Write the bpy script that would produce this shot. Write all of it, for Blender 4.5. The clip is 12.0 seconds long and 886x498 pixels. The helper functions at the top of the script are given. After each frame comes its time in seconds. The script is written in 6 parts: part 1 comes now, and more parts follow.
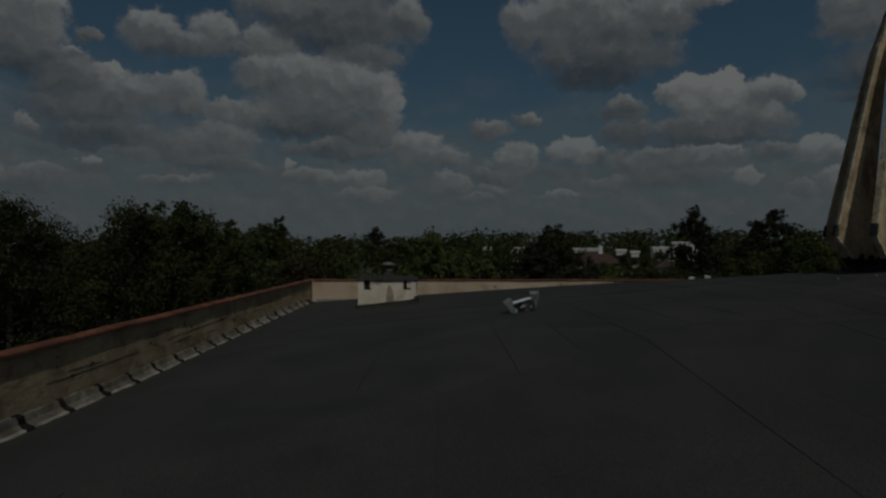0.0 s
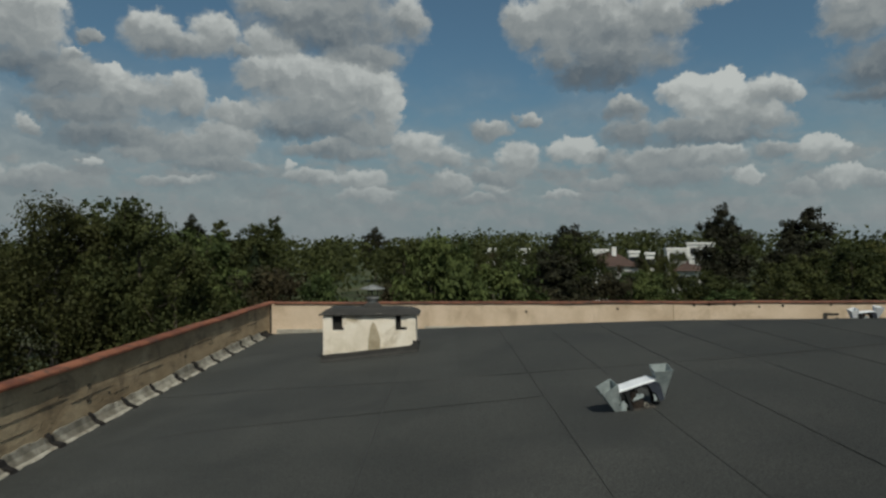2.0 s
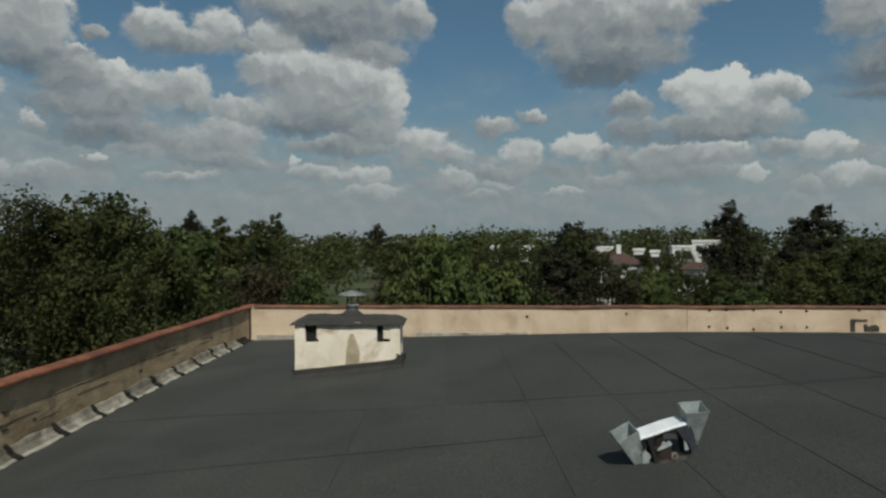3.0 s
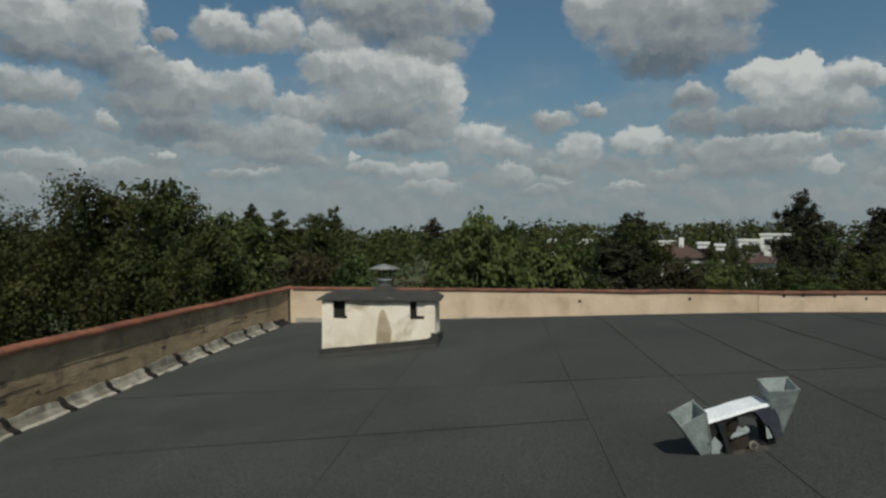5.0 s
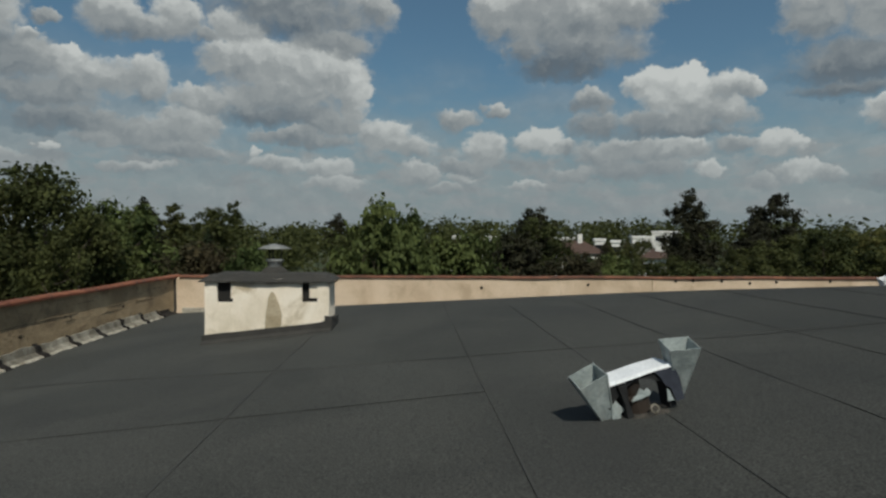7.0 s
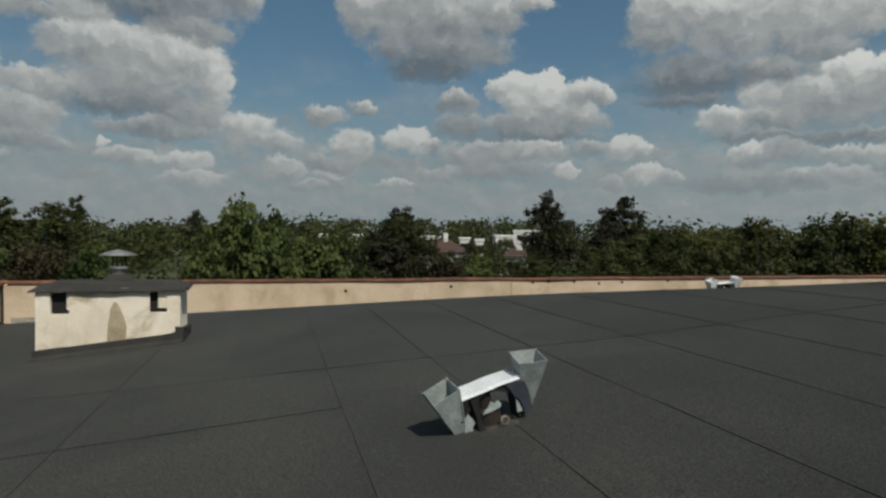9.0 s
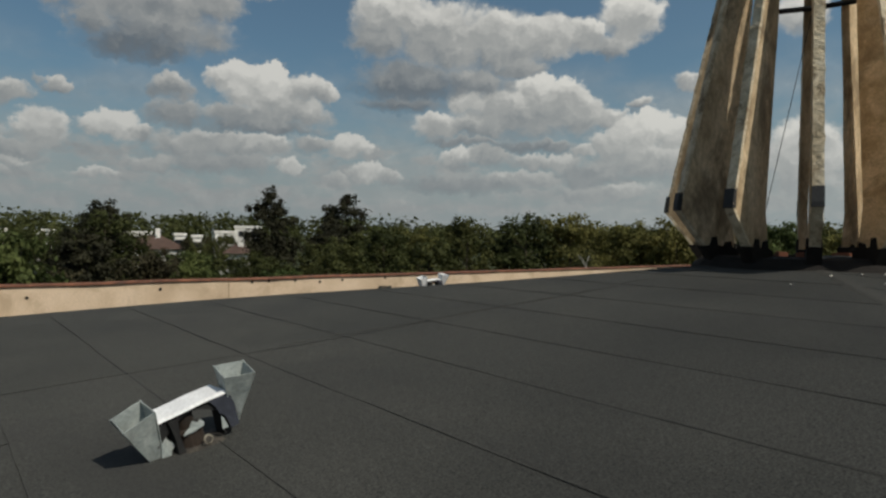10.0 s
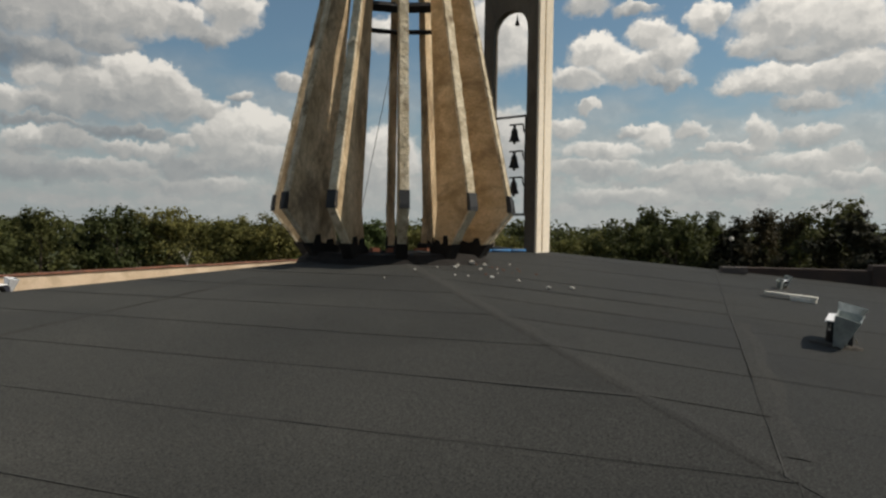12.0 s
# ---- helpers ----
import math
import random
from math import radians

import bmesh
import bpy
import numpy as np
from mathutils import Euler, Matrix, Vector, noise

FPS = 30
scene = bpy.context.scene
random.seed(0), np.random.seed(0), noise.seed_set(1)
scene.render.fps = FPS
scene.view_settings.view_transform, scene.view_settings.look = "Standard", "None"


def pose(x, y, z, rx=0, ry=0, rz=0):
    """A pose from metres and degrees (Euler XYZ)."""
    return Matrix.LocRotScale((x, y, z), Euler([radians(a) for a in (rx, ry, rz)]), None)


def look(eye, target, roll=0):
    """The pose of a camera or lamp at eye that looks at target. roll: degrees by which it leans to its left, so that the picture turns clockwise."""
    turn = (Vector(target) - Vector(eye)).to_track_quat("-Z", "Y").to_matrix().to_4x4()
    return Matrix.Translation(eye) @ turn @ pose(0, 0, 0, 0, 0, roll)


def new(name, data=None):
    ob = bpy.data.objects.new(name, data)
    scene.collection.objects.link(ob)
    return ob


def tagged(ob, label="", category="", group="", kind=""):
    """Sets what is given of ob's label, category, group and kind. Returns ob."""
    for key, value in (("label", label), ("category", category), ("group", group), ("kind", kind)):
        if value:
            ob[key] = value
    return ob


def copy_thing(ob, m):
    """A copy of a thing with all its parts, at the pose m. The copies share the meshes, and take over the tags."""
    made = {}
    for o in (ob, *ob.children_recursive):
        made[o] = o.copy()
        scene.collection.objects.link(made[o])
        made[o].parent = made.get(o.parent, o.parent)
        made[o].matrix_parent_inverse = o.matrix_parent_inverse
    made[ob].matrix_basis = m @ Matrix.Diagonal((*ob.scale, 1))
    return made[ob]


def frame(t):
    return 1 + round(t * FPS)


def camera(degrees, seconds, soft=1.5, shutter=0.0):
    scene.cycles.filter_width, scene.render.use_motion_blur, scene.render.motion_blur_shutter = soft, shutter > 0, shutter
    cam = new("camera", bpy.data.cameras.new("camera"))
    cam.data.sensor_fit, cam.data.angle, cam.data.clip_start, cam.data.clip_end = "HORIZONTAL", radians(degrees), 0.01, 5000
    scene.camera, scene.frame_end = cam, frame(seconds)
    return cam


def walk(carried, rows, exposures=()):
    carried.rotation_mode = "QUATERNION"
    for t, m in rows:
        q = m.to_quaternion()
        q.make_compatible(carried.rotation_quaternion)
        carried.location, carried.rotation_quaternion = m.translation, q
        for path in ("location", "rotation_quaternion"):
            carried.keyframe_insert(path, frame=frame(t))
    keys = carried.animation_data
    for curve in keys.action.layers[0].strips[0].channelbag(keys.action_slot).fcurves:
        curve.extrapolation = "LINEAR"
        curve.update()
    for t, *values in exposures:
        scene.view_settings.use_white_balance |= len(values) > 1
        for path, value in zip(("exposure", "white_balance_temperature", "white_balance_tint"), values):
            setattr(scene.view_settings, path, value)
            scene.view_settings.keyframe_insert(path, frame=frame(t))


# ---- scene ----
# camera and walk
cam = camera(67.1, 12.0, soft=2.5)
METRES, EYE, TILT, LEAN, TURN = 10.944, 1.71, -0.1, 0.0, 0.0
ROWS = [
    (0.0, 0.0, 0.0, 0.0, -0.0, 0.0, 0.0),
    (0.5, -0.0052, 0.1352, -0.0028, 0.03, 0.09, 0.11),
    (1.0, -0.0157, 0.3051, 0.003, 0.03, 0.03, 0.17),
    (1.5, -0.022, 0.4749, 0.0142, 0.05, -0.01, 0.19),
    (2.0, -0.0232, 0.6258, 0.0245, 0.07, 0.03, 0.14),
    (2.5, -0.0117, 0.7071, 0.0309, 0.08, -0.11, 0.05),
    (3.0, -0.002, 0.7517, 0.0309, 0.38, -0.26, -0.02),
    (3.5, 0.0035, 0.7775, 0.023, 1.43, -0.41, -0.04),
    (3.7, 0.0055, 0.785, 0.0195, 2.2, -0.45, -0.05),
    (5.3, 0.0222, 0.8455, -0.0075, 5.4, -0.7, -0.1),
    (5.5, 0.0235, 0.8505, -0.0105, 4.98, -0.72, -0.11),
    (6.0, 0.028, 0.8629, -0.0175, 3.79, -0.76, -0.16),
    (6.5, 0.0283, 0.8709, -0.0219, 2.79, -0.8, -0.24),
    (7.0, 0.029, 0.875, -0.0262, -2.77, -0.86, -0.32),
    (7.5, 0.0291, 0.8755, -0.0299, -8.6, -0.9, -0.42),
    (7.7, 0.0293, 0.8757, -0.0295, -10.7, -0.91, -0.43),
    (9.3, 0.0372, 0.8762, -0.0118, -15.0, -0.965, -0.47),
    (9.5, 0.0384, 0.8763, -0.0097, -16.73, -0.97, -0.48),
    (9.7, 0.0409, 0.8765, -0.0101, -22.1976, -1.02, -0.56),
    (10.0, 0.0447, 0.8768, -0.0107, -37.3802, -1.0779, -0.6482),
    (10.5, 0.0455, 0.882, -0.0065, -57.5372, -1.067, -0.8567),
    (10.7, 0.0457, 0.8836, -0.0066, -64.0503, -1.05, -0.92),
    (11.0, 0.046, 0.886, -0.0068, -70.4845, -1.0706, -0.9798),
    (11.5, 0.046, 0.887, -0.007, -70.716, -1.0714, -0.9044),
    (12.0, 0.046, 0.886, -0.0075, -70.5494, -1.1022, -0.767),
]
EXPOSURES = [(0.0, -2.43, 6030, 4), (0.5, -1.3, 6030, 4), (1.0, -0.53, 6080, 3), (1.5, -0.38, 6130, 2), (2.5, -0.24, 6130, 2), (3.5, -0.18, 6130, 2), (6.5, -0.18, 6130, 3), (9.5, -0.16, 6330, 5), (10.5, 0.02, 6630, 8), (11.0, 0.13, 6730, 9), (12.0, 0.15, 6730, 9)]
walk(cam, [(t, pose(0, 0, EYE, TILT, LEAN, TURN) @ pose(METRES * x, METRES * y, METRES * z, 90 + pitch, roll, yaw)) for t, x, y, z, yaw, pitch, roll in ROWS], EXPOSURES)

# ---- world, sun ----
SUN_AZ, SUN_EL = 168.5, 47.5          # degrees, azimuth clockwise from +y
SKY_STRENGTH, SUN_STRENGTH = 0.056, 3.7


class Net:
    """Short hand for building node trees."""

    def __init__(self, tree):
        self.t = tree
        self.t.nodes.clear()

    def node(self, kind, **props):
        n = self.t.nodes.new(kind)
        for k, v in props.items():
            setattr(n, k, v)
        return n

    def put(self, socket, value):
        if isinstance(value, bpy.types.NodeSocket):
            self.t.links.new(value, socket)
        elif value is not None:
            socket.default_value = value

    def math(self, op, a, b=None, c=None, clamp=False):
        n = self.node("ShaderNodeMath", operation=op, use_clamp=clamp)
        for s, v in zip(n.inputs, (a, b, c)):
            self.put(s, v)
        return n.outputs[0]

    def vmath(self, op, a, b=None):
        n = self.node("ShaderNodeVectorMath", operation=op)
        self.put(n.inputs[0], a)
        self.put(n.inputs[1], b)
        return n.outputs[0]

    def noise(self, vec, scale, detail=4.0, rough=0.55, distort=0.0):
        n = self.node("ShaderNodeTexNoise")
        self.put(n.inputs["Vector"], vec)
        n.inputs["Scale"].default_value = scale
        n.inputs["Detail"].default_value = detail
        n.inputs["Roughness"].default_value = rough
        n.inputs["Distortion"].default_value = distort
        return n

    def ramp(self, fac, *stops):
        n = self.node("ShaderNodeValToRGB")
        self.put(n.inputs[0], fac)
        e = n.color_ramp.elements
        while len(e) < len(stops):
            e.new(0.5)
        for el, (p, c) in zip(e, stops):
            el.position = p
            el.color = (*c, 1) if len(c) == 3 else c
        return n.outputs[0]

    def span(self, v, a, b, lo=0.0, hi=1.0, smooth=True):
        n = self.node("ShaderNodeMapRange", interpolation_type="SMOOTHSTEP" if smooth else "LINEAR")
        for s, x in zip(n.inputs, (v, a, b, lo, hi)):
            self.put(s, x)
        return n.outputs[0]

    def mix(self, fac, a, b, blend="MIX"):
        n = self.node("ShaderNodeMix", data_type="RGBA", blend_type=blend)
        self.put(n.inputs[0], fac)
        self.put(n.inputs[6], (*a, 1) if isinstance(a, tuple) and len(a) == 3 else a)
        self.put(n.inputs[7], (*b, 1) if isinstance(b, tuple) and len(b) == 3 else b)
        return n.outputs[2]

    def xyz(self, x, y, z):
        n = self.node("ShaderNodeCombineXYZ")
        for s, v in zip(n.inputs, (x, y, z)):
            self.put(s, v)
        return n.outputs[0]


# the cumulus of the day, bank by bank: azimuth, elevation, half width, half height (degrees), how far it stands in the sun
CLOUDS_HIGH_WEST = [
    (-32.2, 15.9, 2.6, 2.1, 0.59), (-31.9, 13.6, 3.1, 1.2, 0.19), (-29.2, 14.5, 0.8, 0.6, 0.54), (-31.5, 17.2, 2.1, 1.1, 0.74), (-27.9, 15.9, 0.9, 0.5, 0.39),
    (-23.7, 16.7, 2.0, 1.3, 0.59), (-18.9, 16.8, 2.0, 1.6, 0.64), (-21.5, 15.8, 3.4, 0.9, 0.44), (-16.7, 15.7, 1.3, 0.6, 0.44), (-9.4, 18.3, 6.1, 2.6, 0.31),
    (-3.2, 18.9, 1.9, 1.7, 0.54), (-7.0, 15.8, 3.3, 1.1, 0.44), (-13.6, 19.3, 3.2, 1.0, 0.44),
]
CLOUDS_GREAT_HEAP = [
    (-14.5, 16.5, 2.0, 1.2, 0.69), (-13.6, 14.2, 3.2, 2.0, 0.64), (-9.8, 13.9, 3.8, 2.0, 0.69), (-6.5, 13.5, 2.4, 2.0, 0.67), (-4.9, 11.7, 1.4, 2.3, 0.69),
    (-10.8, 11.6, 5.6, 1.4, 0.51), (-10.8, 10.1, 6.1, 1.0, 0.16), (-7.0, 9.5, 3.3, 0.9, 0.49), (-16.7, 10.9, 3.1, 1.0, 0.59), (-18.1, 9.0, 2.6, 1.3, 0.54),
    (-8.9, 8.3, 4.7, 0.7, 0.37), (-2.2, 8.7, 2.2, 1.2, 0.69), (-0.0, 7.8, 1.9, 1.0, 0.59),
]
CLOUDS_WEST_BANK = [
    (-26.5, 13.1, 1.2, 0.9, 0.84), (-25.2, 12.0, 3.6, 1.5, 0.57), (-21.1, 12.1, 1.9, 1.7, 0.59), (-29.4, 12.4, 2.2, 1.8, 0.42), (-27.9, 10.5, 4.2, 1.2, 0.37),
    (-26.3, 8.7, 5.1, 1.1, 0.19), (-22.3, 8.1, 3.7, 1.1, 0.49), (-18.9, 8.3, 2.6, 1.3, 0.59), (-18.5, 6.8, 3.1, 0.7, 0.37), (-31.9, 8.9, 0.9, 0.6, 0.59),
    (-27.9, 6.6, 0.8, 0.4, 0.84), (-24.6, 7.4, 2.0, 0.6, 0.59), (-12.9, 7.0, 0.6, 0.3, 0.89), (-11.3, 6.0, 2.3, 0.7, 0.59), (-7.0, 5.8, 1.9, 0.9, 0.69),
    (-6.5, 4.4, 2.2, 0.7, 0.69), (-21.9, 5.3, 2.5, 0.5, 0.54), (-31.5, 5.2, 2.8, 0.8, 0.44),
]
CLOUDS_HIGH_NORTH = [
    (7.0, 18.4, 2.1, 1.7, 0.55), (10.7, 18.0, 3.7, 2.4, 0.50), (14.9, 17.5, 4.1, 2.3, 0.45), (18.0, 18.1, 2.6, 1.7, 0.50), (21.4, 18.9, 1.9, 0.6, 0.60),
    (13.1, 14.2, 3.9, 1.2, 0.08), (14.9, 15.4, 4.5, 1.5, 0.25), (9.6, 15.7, 1.6, 1.3, 0.38), (10.7, 19.7, 2.8, 1.1, 0.65), (3.8, 10.0, 1.7, 0.9, 0.50),
    (7.0, 10.9, 1.1, 0.6, 0.45),
]
CLOUDS_BRIGHT_HEAP = [
    (22.9, 13.0, 1.2, 1.1, 1.00), (21.0, 12.7, 1.9, 1.1, 0.95), (19.3, 12.2, 1.5, 1.1, 0.80), (22.3, 11.1, 2.9, 1.5, 0.75), (25.5, 11.7, 1.8, 1.2, 0.65),
    (27.4, 11.5, 1.3, 0.8, 0.60), (25.1, 10.0, 2.4, 1.1, 0.50), (21.4, 9.4, 4.2, 0.9, 0.40), (22.3, 8.7, 4.6, 0.5, 0.18), (15.1, 11.1, 1.6, 1.0, 0.42),
    (15.6, 9.3, 2.2, 1.1, 0.30),
]
CLOUDS_LOW_NORTH = [
    (6.2, 7.5, 1.9, 1.3, 0.65), (4.6, 6.1, 2.2, 0.8, 0.40), (11.0, 8.1, 2.2, 1.0, 0.85), (13.1, 7.7, 1.1, 0.7, 0.50), (0.7, 5.4, 1.7, 1.0, 0.60),
    (4.1, 5.1, 1.4, 0.5, 0.70), (2.6, 4.2, 1.7, 0.5, 0.50), (9.6, 4.3, 1.8, 0.4, 0.65), (16.2, 6.8, 2.7, 0.8, 0.48), (19.3, 7.3, 4.7, 1.0, 0.50),
    (22.3, 7.2, 2.1, 0.9, 0.58), (18.4, 5.8, 4.8, 0.9, 0.35), (24.5, 5.5, 0.9, 0.8, 0.75), (14.0, 5.5, 1.8, 0.7, 0.50), (28.9, 7.4, 1.7, 1.0, 0.75),
    (26.3, 7.6, 1.6, 0.7, 0.45), (30.0, 7.5, 1.0, 0.7, 0.80), (31.1, 5.2, 1.6, 0.7, 0.75), (28.6, 4.4, 0.9, 0.6, 0.50), (32.7, 5.0, 1.0, 0.6, 0.55),
]
CLOUDS_HIGH_NORTH_EAST = [
    (33.2, 18.0, 3.1, 1.7, 0.70), (37.1, 16.4, 4.2, 2.5, 0.55), (31.9, 16.4, 2.2, 2.1, 0.45), (42.0, 15.9, 4.3, 2.2, 0.55), (45.8, 16.2, 2.6, 1.7, 0.60),
    (44.0, 14.0, 2.3, 0.8, 0.38), (34.6, 12.7, 4.8, 1.7, 0.10), (33.8, 11.0, 3.5, 0.7, 0.10), (39.7, 12.8, 3.7, 1.3, 0.28),
]
CLOUDS_NORTH_EAST_HEAP = [
    (39.1, 11.2, 1.7, 1.1, 0.75), (36.8, 9.1, 1.9, 1.1, 0.65), (45.2, 12.3, 2.1, 1.2, 0.80), (41.9, 11.0, 2.4, 1.3, 0.62), (47.7, 11.6, 1.8, 1.2, 0.65),
    (44.1, 10.0, 5.7, 1.7, 0.45), (48.8, 9.9, 1.7, 1.6, 0.55), (40.2, 9.2, 3.3, 0.9, 0.48), (44.9, 7.6, 3.4, 0.5, 0.12), (39.0, 7.9, 3.7, 0.4, 0.25),
    (38.6, 6.6, 1.5, 0.7, 0.65), (41.4, 6.7, 2.4, 0.9, 0.42), (45.6, 6.3, 3.0, 0.6, 0.55), (38.2, 4.4, 3.8, 0.9, 0.20), (45.3, 4.7, 2.6, 0.8, 0.48),
    (48.9, 7.1, 1.0, 0.6, 0.60), (49.2, 4.7, 1.7, 0.7, 0.25), (42.6, 4.4, 2.3, 0.8, 0.38),
]
CLOUDS_BEHIND_TOWER = [
    (49.0, 16.2, 1.7, 1.2, 0.60), (52.8, 17.4, 2.2, 1.7, 0.70), (51.1, 15.6, 1.7, 0.8, 0.40), (51.2, 9.8, 1.7, 0.9, 0.60), (53.8, 10.8, 1.1, 0.6, 0.45),
    (53.8, 8.8, 2.7, 1.3, 0.85), (56.5, 8.5, 1.8, 1.1, 0.80), (52.1, 7.7, 2.6, 1.1, 0.60), (49.5, 5.4, 2.9, 0.8, 0.22), (54.7, 6.1, 3.6, 1.4, 0.50),
    (57.8, 12.2, 1.6, 0.6, 0.60), (50.4, 3.7, 3.8, 0.8, 0.50), (65.4, 6.0, 2.9, 2.8, 0.65), (65.3, 16.6, 1.9, 1.3, 0.60), (74.9, 16.7, 2.9, 3.1, 0.70),
    (76.3, 7.6, 2.4, 2.8, 0.50),
]
CLOUDS_EAST_HEAPS = [
    (83.4, 15.0, 2.3, 1.3, 0.75), (81.6, 13.1, 2.3, 1.0, 0.60), (85.7, 13.8, 2.7, 1.3, 0.60), (87.4, 16.3, 1.5, 1.1, 0.70), (89.2, 14.5, 1.7, 1.5, 0.60),
    (91.3, 17.2, 1.2, 1.2, 0.70), (92.7, 17.3, 0.8, 0.7, 0.65), (88.8, 12.7, 2.2, 0.6, 0.40), (82.4, 18.7, 1.8, 0.8, 0.50), (86.0, 18.3, 1.8, 0.5, 0.45),
    (80.7, 9.2, 1.6, 0.9, 0.62), (82.6, 10.8, 0.9, 0.5, 0.60), (83.5, 7.3, 3.2, 0.8, 0.65), (88.0, 8.4, 1.5, 1.0, 0.70), (86.2, 8.9, 1.1, 0.5, 0.55),
    (91.0, 8.5, 1.1, 0.7, 0.60), (93.6, 7.1, 2.5, 0.5, 0.60),
]
CLOUDS_FAR_EAST = [
    (97.3, 16.2, 3.5, 1.8, 0.65), (101.4, 15.3, 3.2, 1.9, 0.60), (95.0, 14.8, 1.6, 0.8, 0.55), (98.5, 14.0, 3.8, 0.7, 0.42), (97.8, 12.1, 4.2, 1.2, 0.65),
    (95.1, 11.9, 2.4, 0.6, 0.60), (101.5, 12.2, 2.8, 1.6, 0.55), (99.0, 10.3, 2.2, 0.7, 0.42), (95.6, 8.1, 1.2, 1.3, 0.55), (99.0, 7.9, 2.2, 0.7, 0.55),
    (99.1, 6.0, 3.4, 0.8, 0.60), (101.6, 6.5, 1.4, 0.6, 0.48), (83.1, 5.7, 3.7, 0.8, 0.48), (89.8, 5.2, 4.7, 0.8, 0.50), (94.0, 4.2, 4.9, 0.9, 0.48),
    (96.8, 3.7, 1.0, 0.6, 0.65), (102.3, 4.7, 2.1, 0.7, 0.50), (85.4, 3.4, 5.4, 0.8, 0.48),
]
CLOUDS_OUTER_WEST = [
    (-37.4, 15.6, 3.4, 1.9, 0.59), (-36.4, 13.5, 3.5, 0.9, 0.24), (-37.1, 11.0, 3.1, 1.2, 0.47), (-37.5, 8.4, 3.8, 1.1, 0.34), (-36.4, 5.8, 2.5, 0.8, 0.59),
    (-38.5, 3.7, 2.7, 0.8, 0.49),
]
CLOUDS = CLOUDS_HIGH_WEST + CLOUDS_GREAT_HEAP + CLOUDS_WEST_BANK + CLOUDS_HIGH_NORTH + CLOUDS_BRIGHT_HEAP + CLOUDS_LOW_NORTH + CLOUDS_HIGH_NORTH_EAST + CLOUDS_NORTH_EAST_HEAP + CLOUDS_BEHIND_TOWER + CLOUDS_EAST_HEAPS + CLOUDS_FAR_EAST + CLOUDS_OUTER_WEST
CLOUD_TONES = ((0.125, 0.143, 0.165), (0.225, 0.236, 0.246), (0.355, 0.352, 0.345), (0.66, 0.635, 0.60))


def puff_group():
    """One puff of cloud, added to those before it."""
    tree = bpy.data.node_groups.new("puff", "ShaderNodeTree")
    for name, kind in (("Place", "NodeSocketVector"), ("Size", "NodeSocketVector"), ("Shift", "NodeSocketVector"), ("Tone", "NodeSocketFloat"),
                       ("Mass", "NodeSocketFloat"), ("Weights", "NodeSocketFloat"), ("Lights", "NodeSocketFloat")):
        tree.interface.new_socket(name, in_out="INPUT", socket_type=kind)
    for name in ("Mass", "Weights", "Lights"):
        tree.interface.new_socket(name, in_out="OUTPUT", socket_type="NodeSocketFloat")
    n = Net(tree)
    src, out = n.node("NodeGroupInput"), n.node("NodeGroupOutput")
    p = n.node("ShaderNodeVectorMath", operation="MULTIPLY_ADD")
    for socket, name in zip(p.inputs, ("Place", "Size", "Shift")):
        n.put(socket, src.outputs[name])
    d = n.node("ShaderNodeVectorMath", operation="DOT_PRODUCT")
    n.put(d.inputs[0], p.outputs[0]), n.put(d.inputs[1], p.outputs[0])
    up = n.node("ShaderNodeVectorMath", operation="DOT_PRODUCT")
    n.put(up.inputs[0], p.outputs[0])
    up.inputs[1].default_value = (0.10, 0.34, 0.0)
    b = n.math("SUBTRACT", 1.0, d.outputs["Value"])
    w = n.math("POWER", n.math("MAXIMUM", n.math("ADD", b, 0.45), 0.0), 3.0)
    n.put(out.inputs["Mass"], n.math("SMOOTH_MAX", src.outputs["Mass"], b, 0.22))
    n.put(out.inputs["Weights"], n.math("ADD", src.outputs["Weights"], w))
    n.put(out.inputs["Lights"], n.math("MULTIPLY_ADD", w, n.math("ADD", up.outputs["Value"], src.outputs["Tone"]), src.outputs["Lights"]))
    return tree


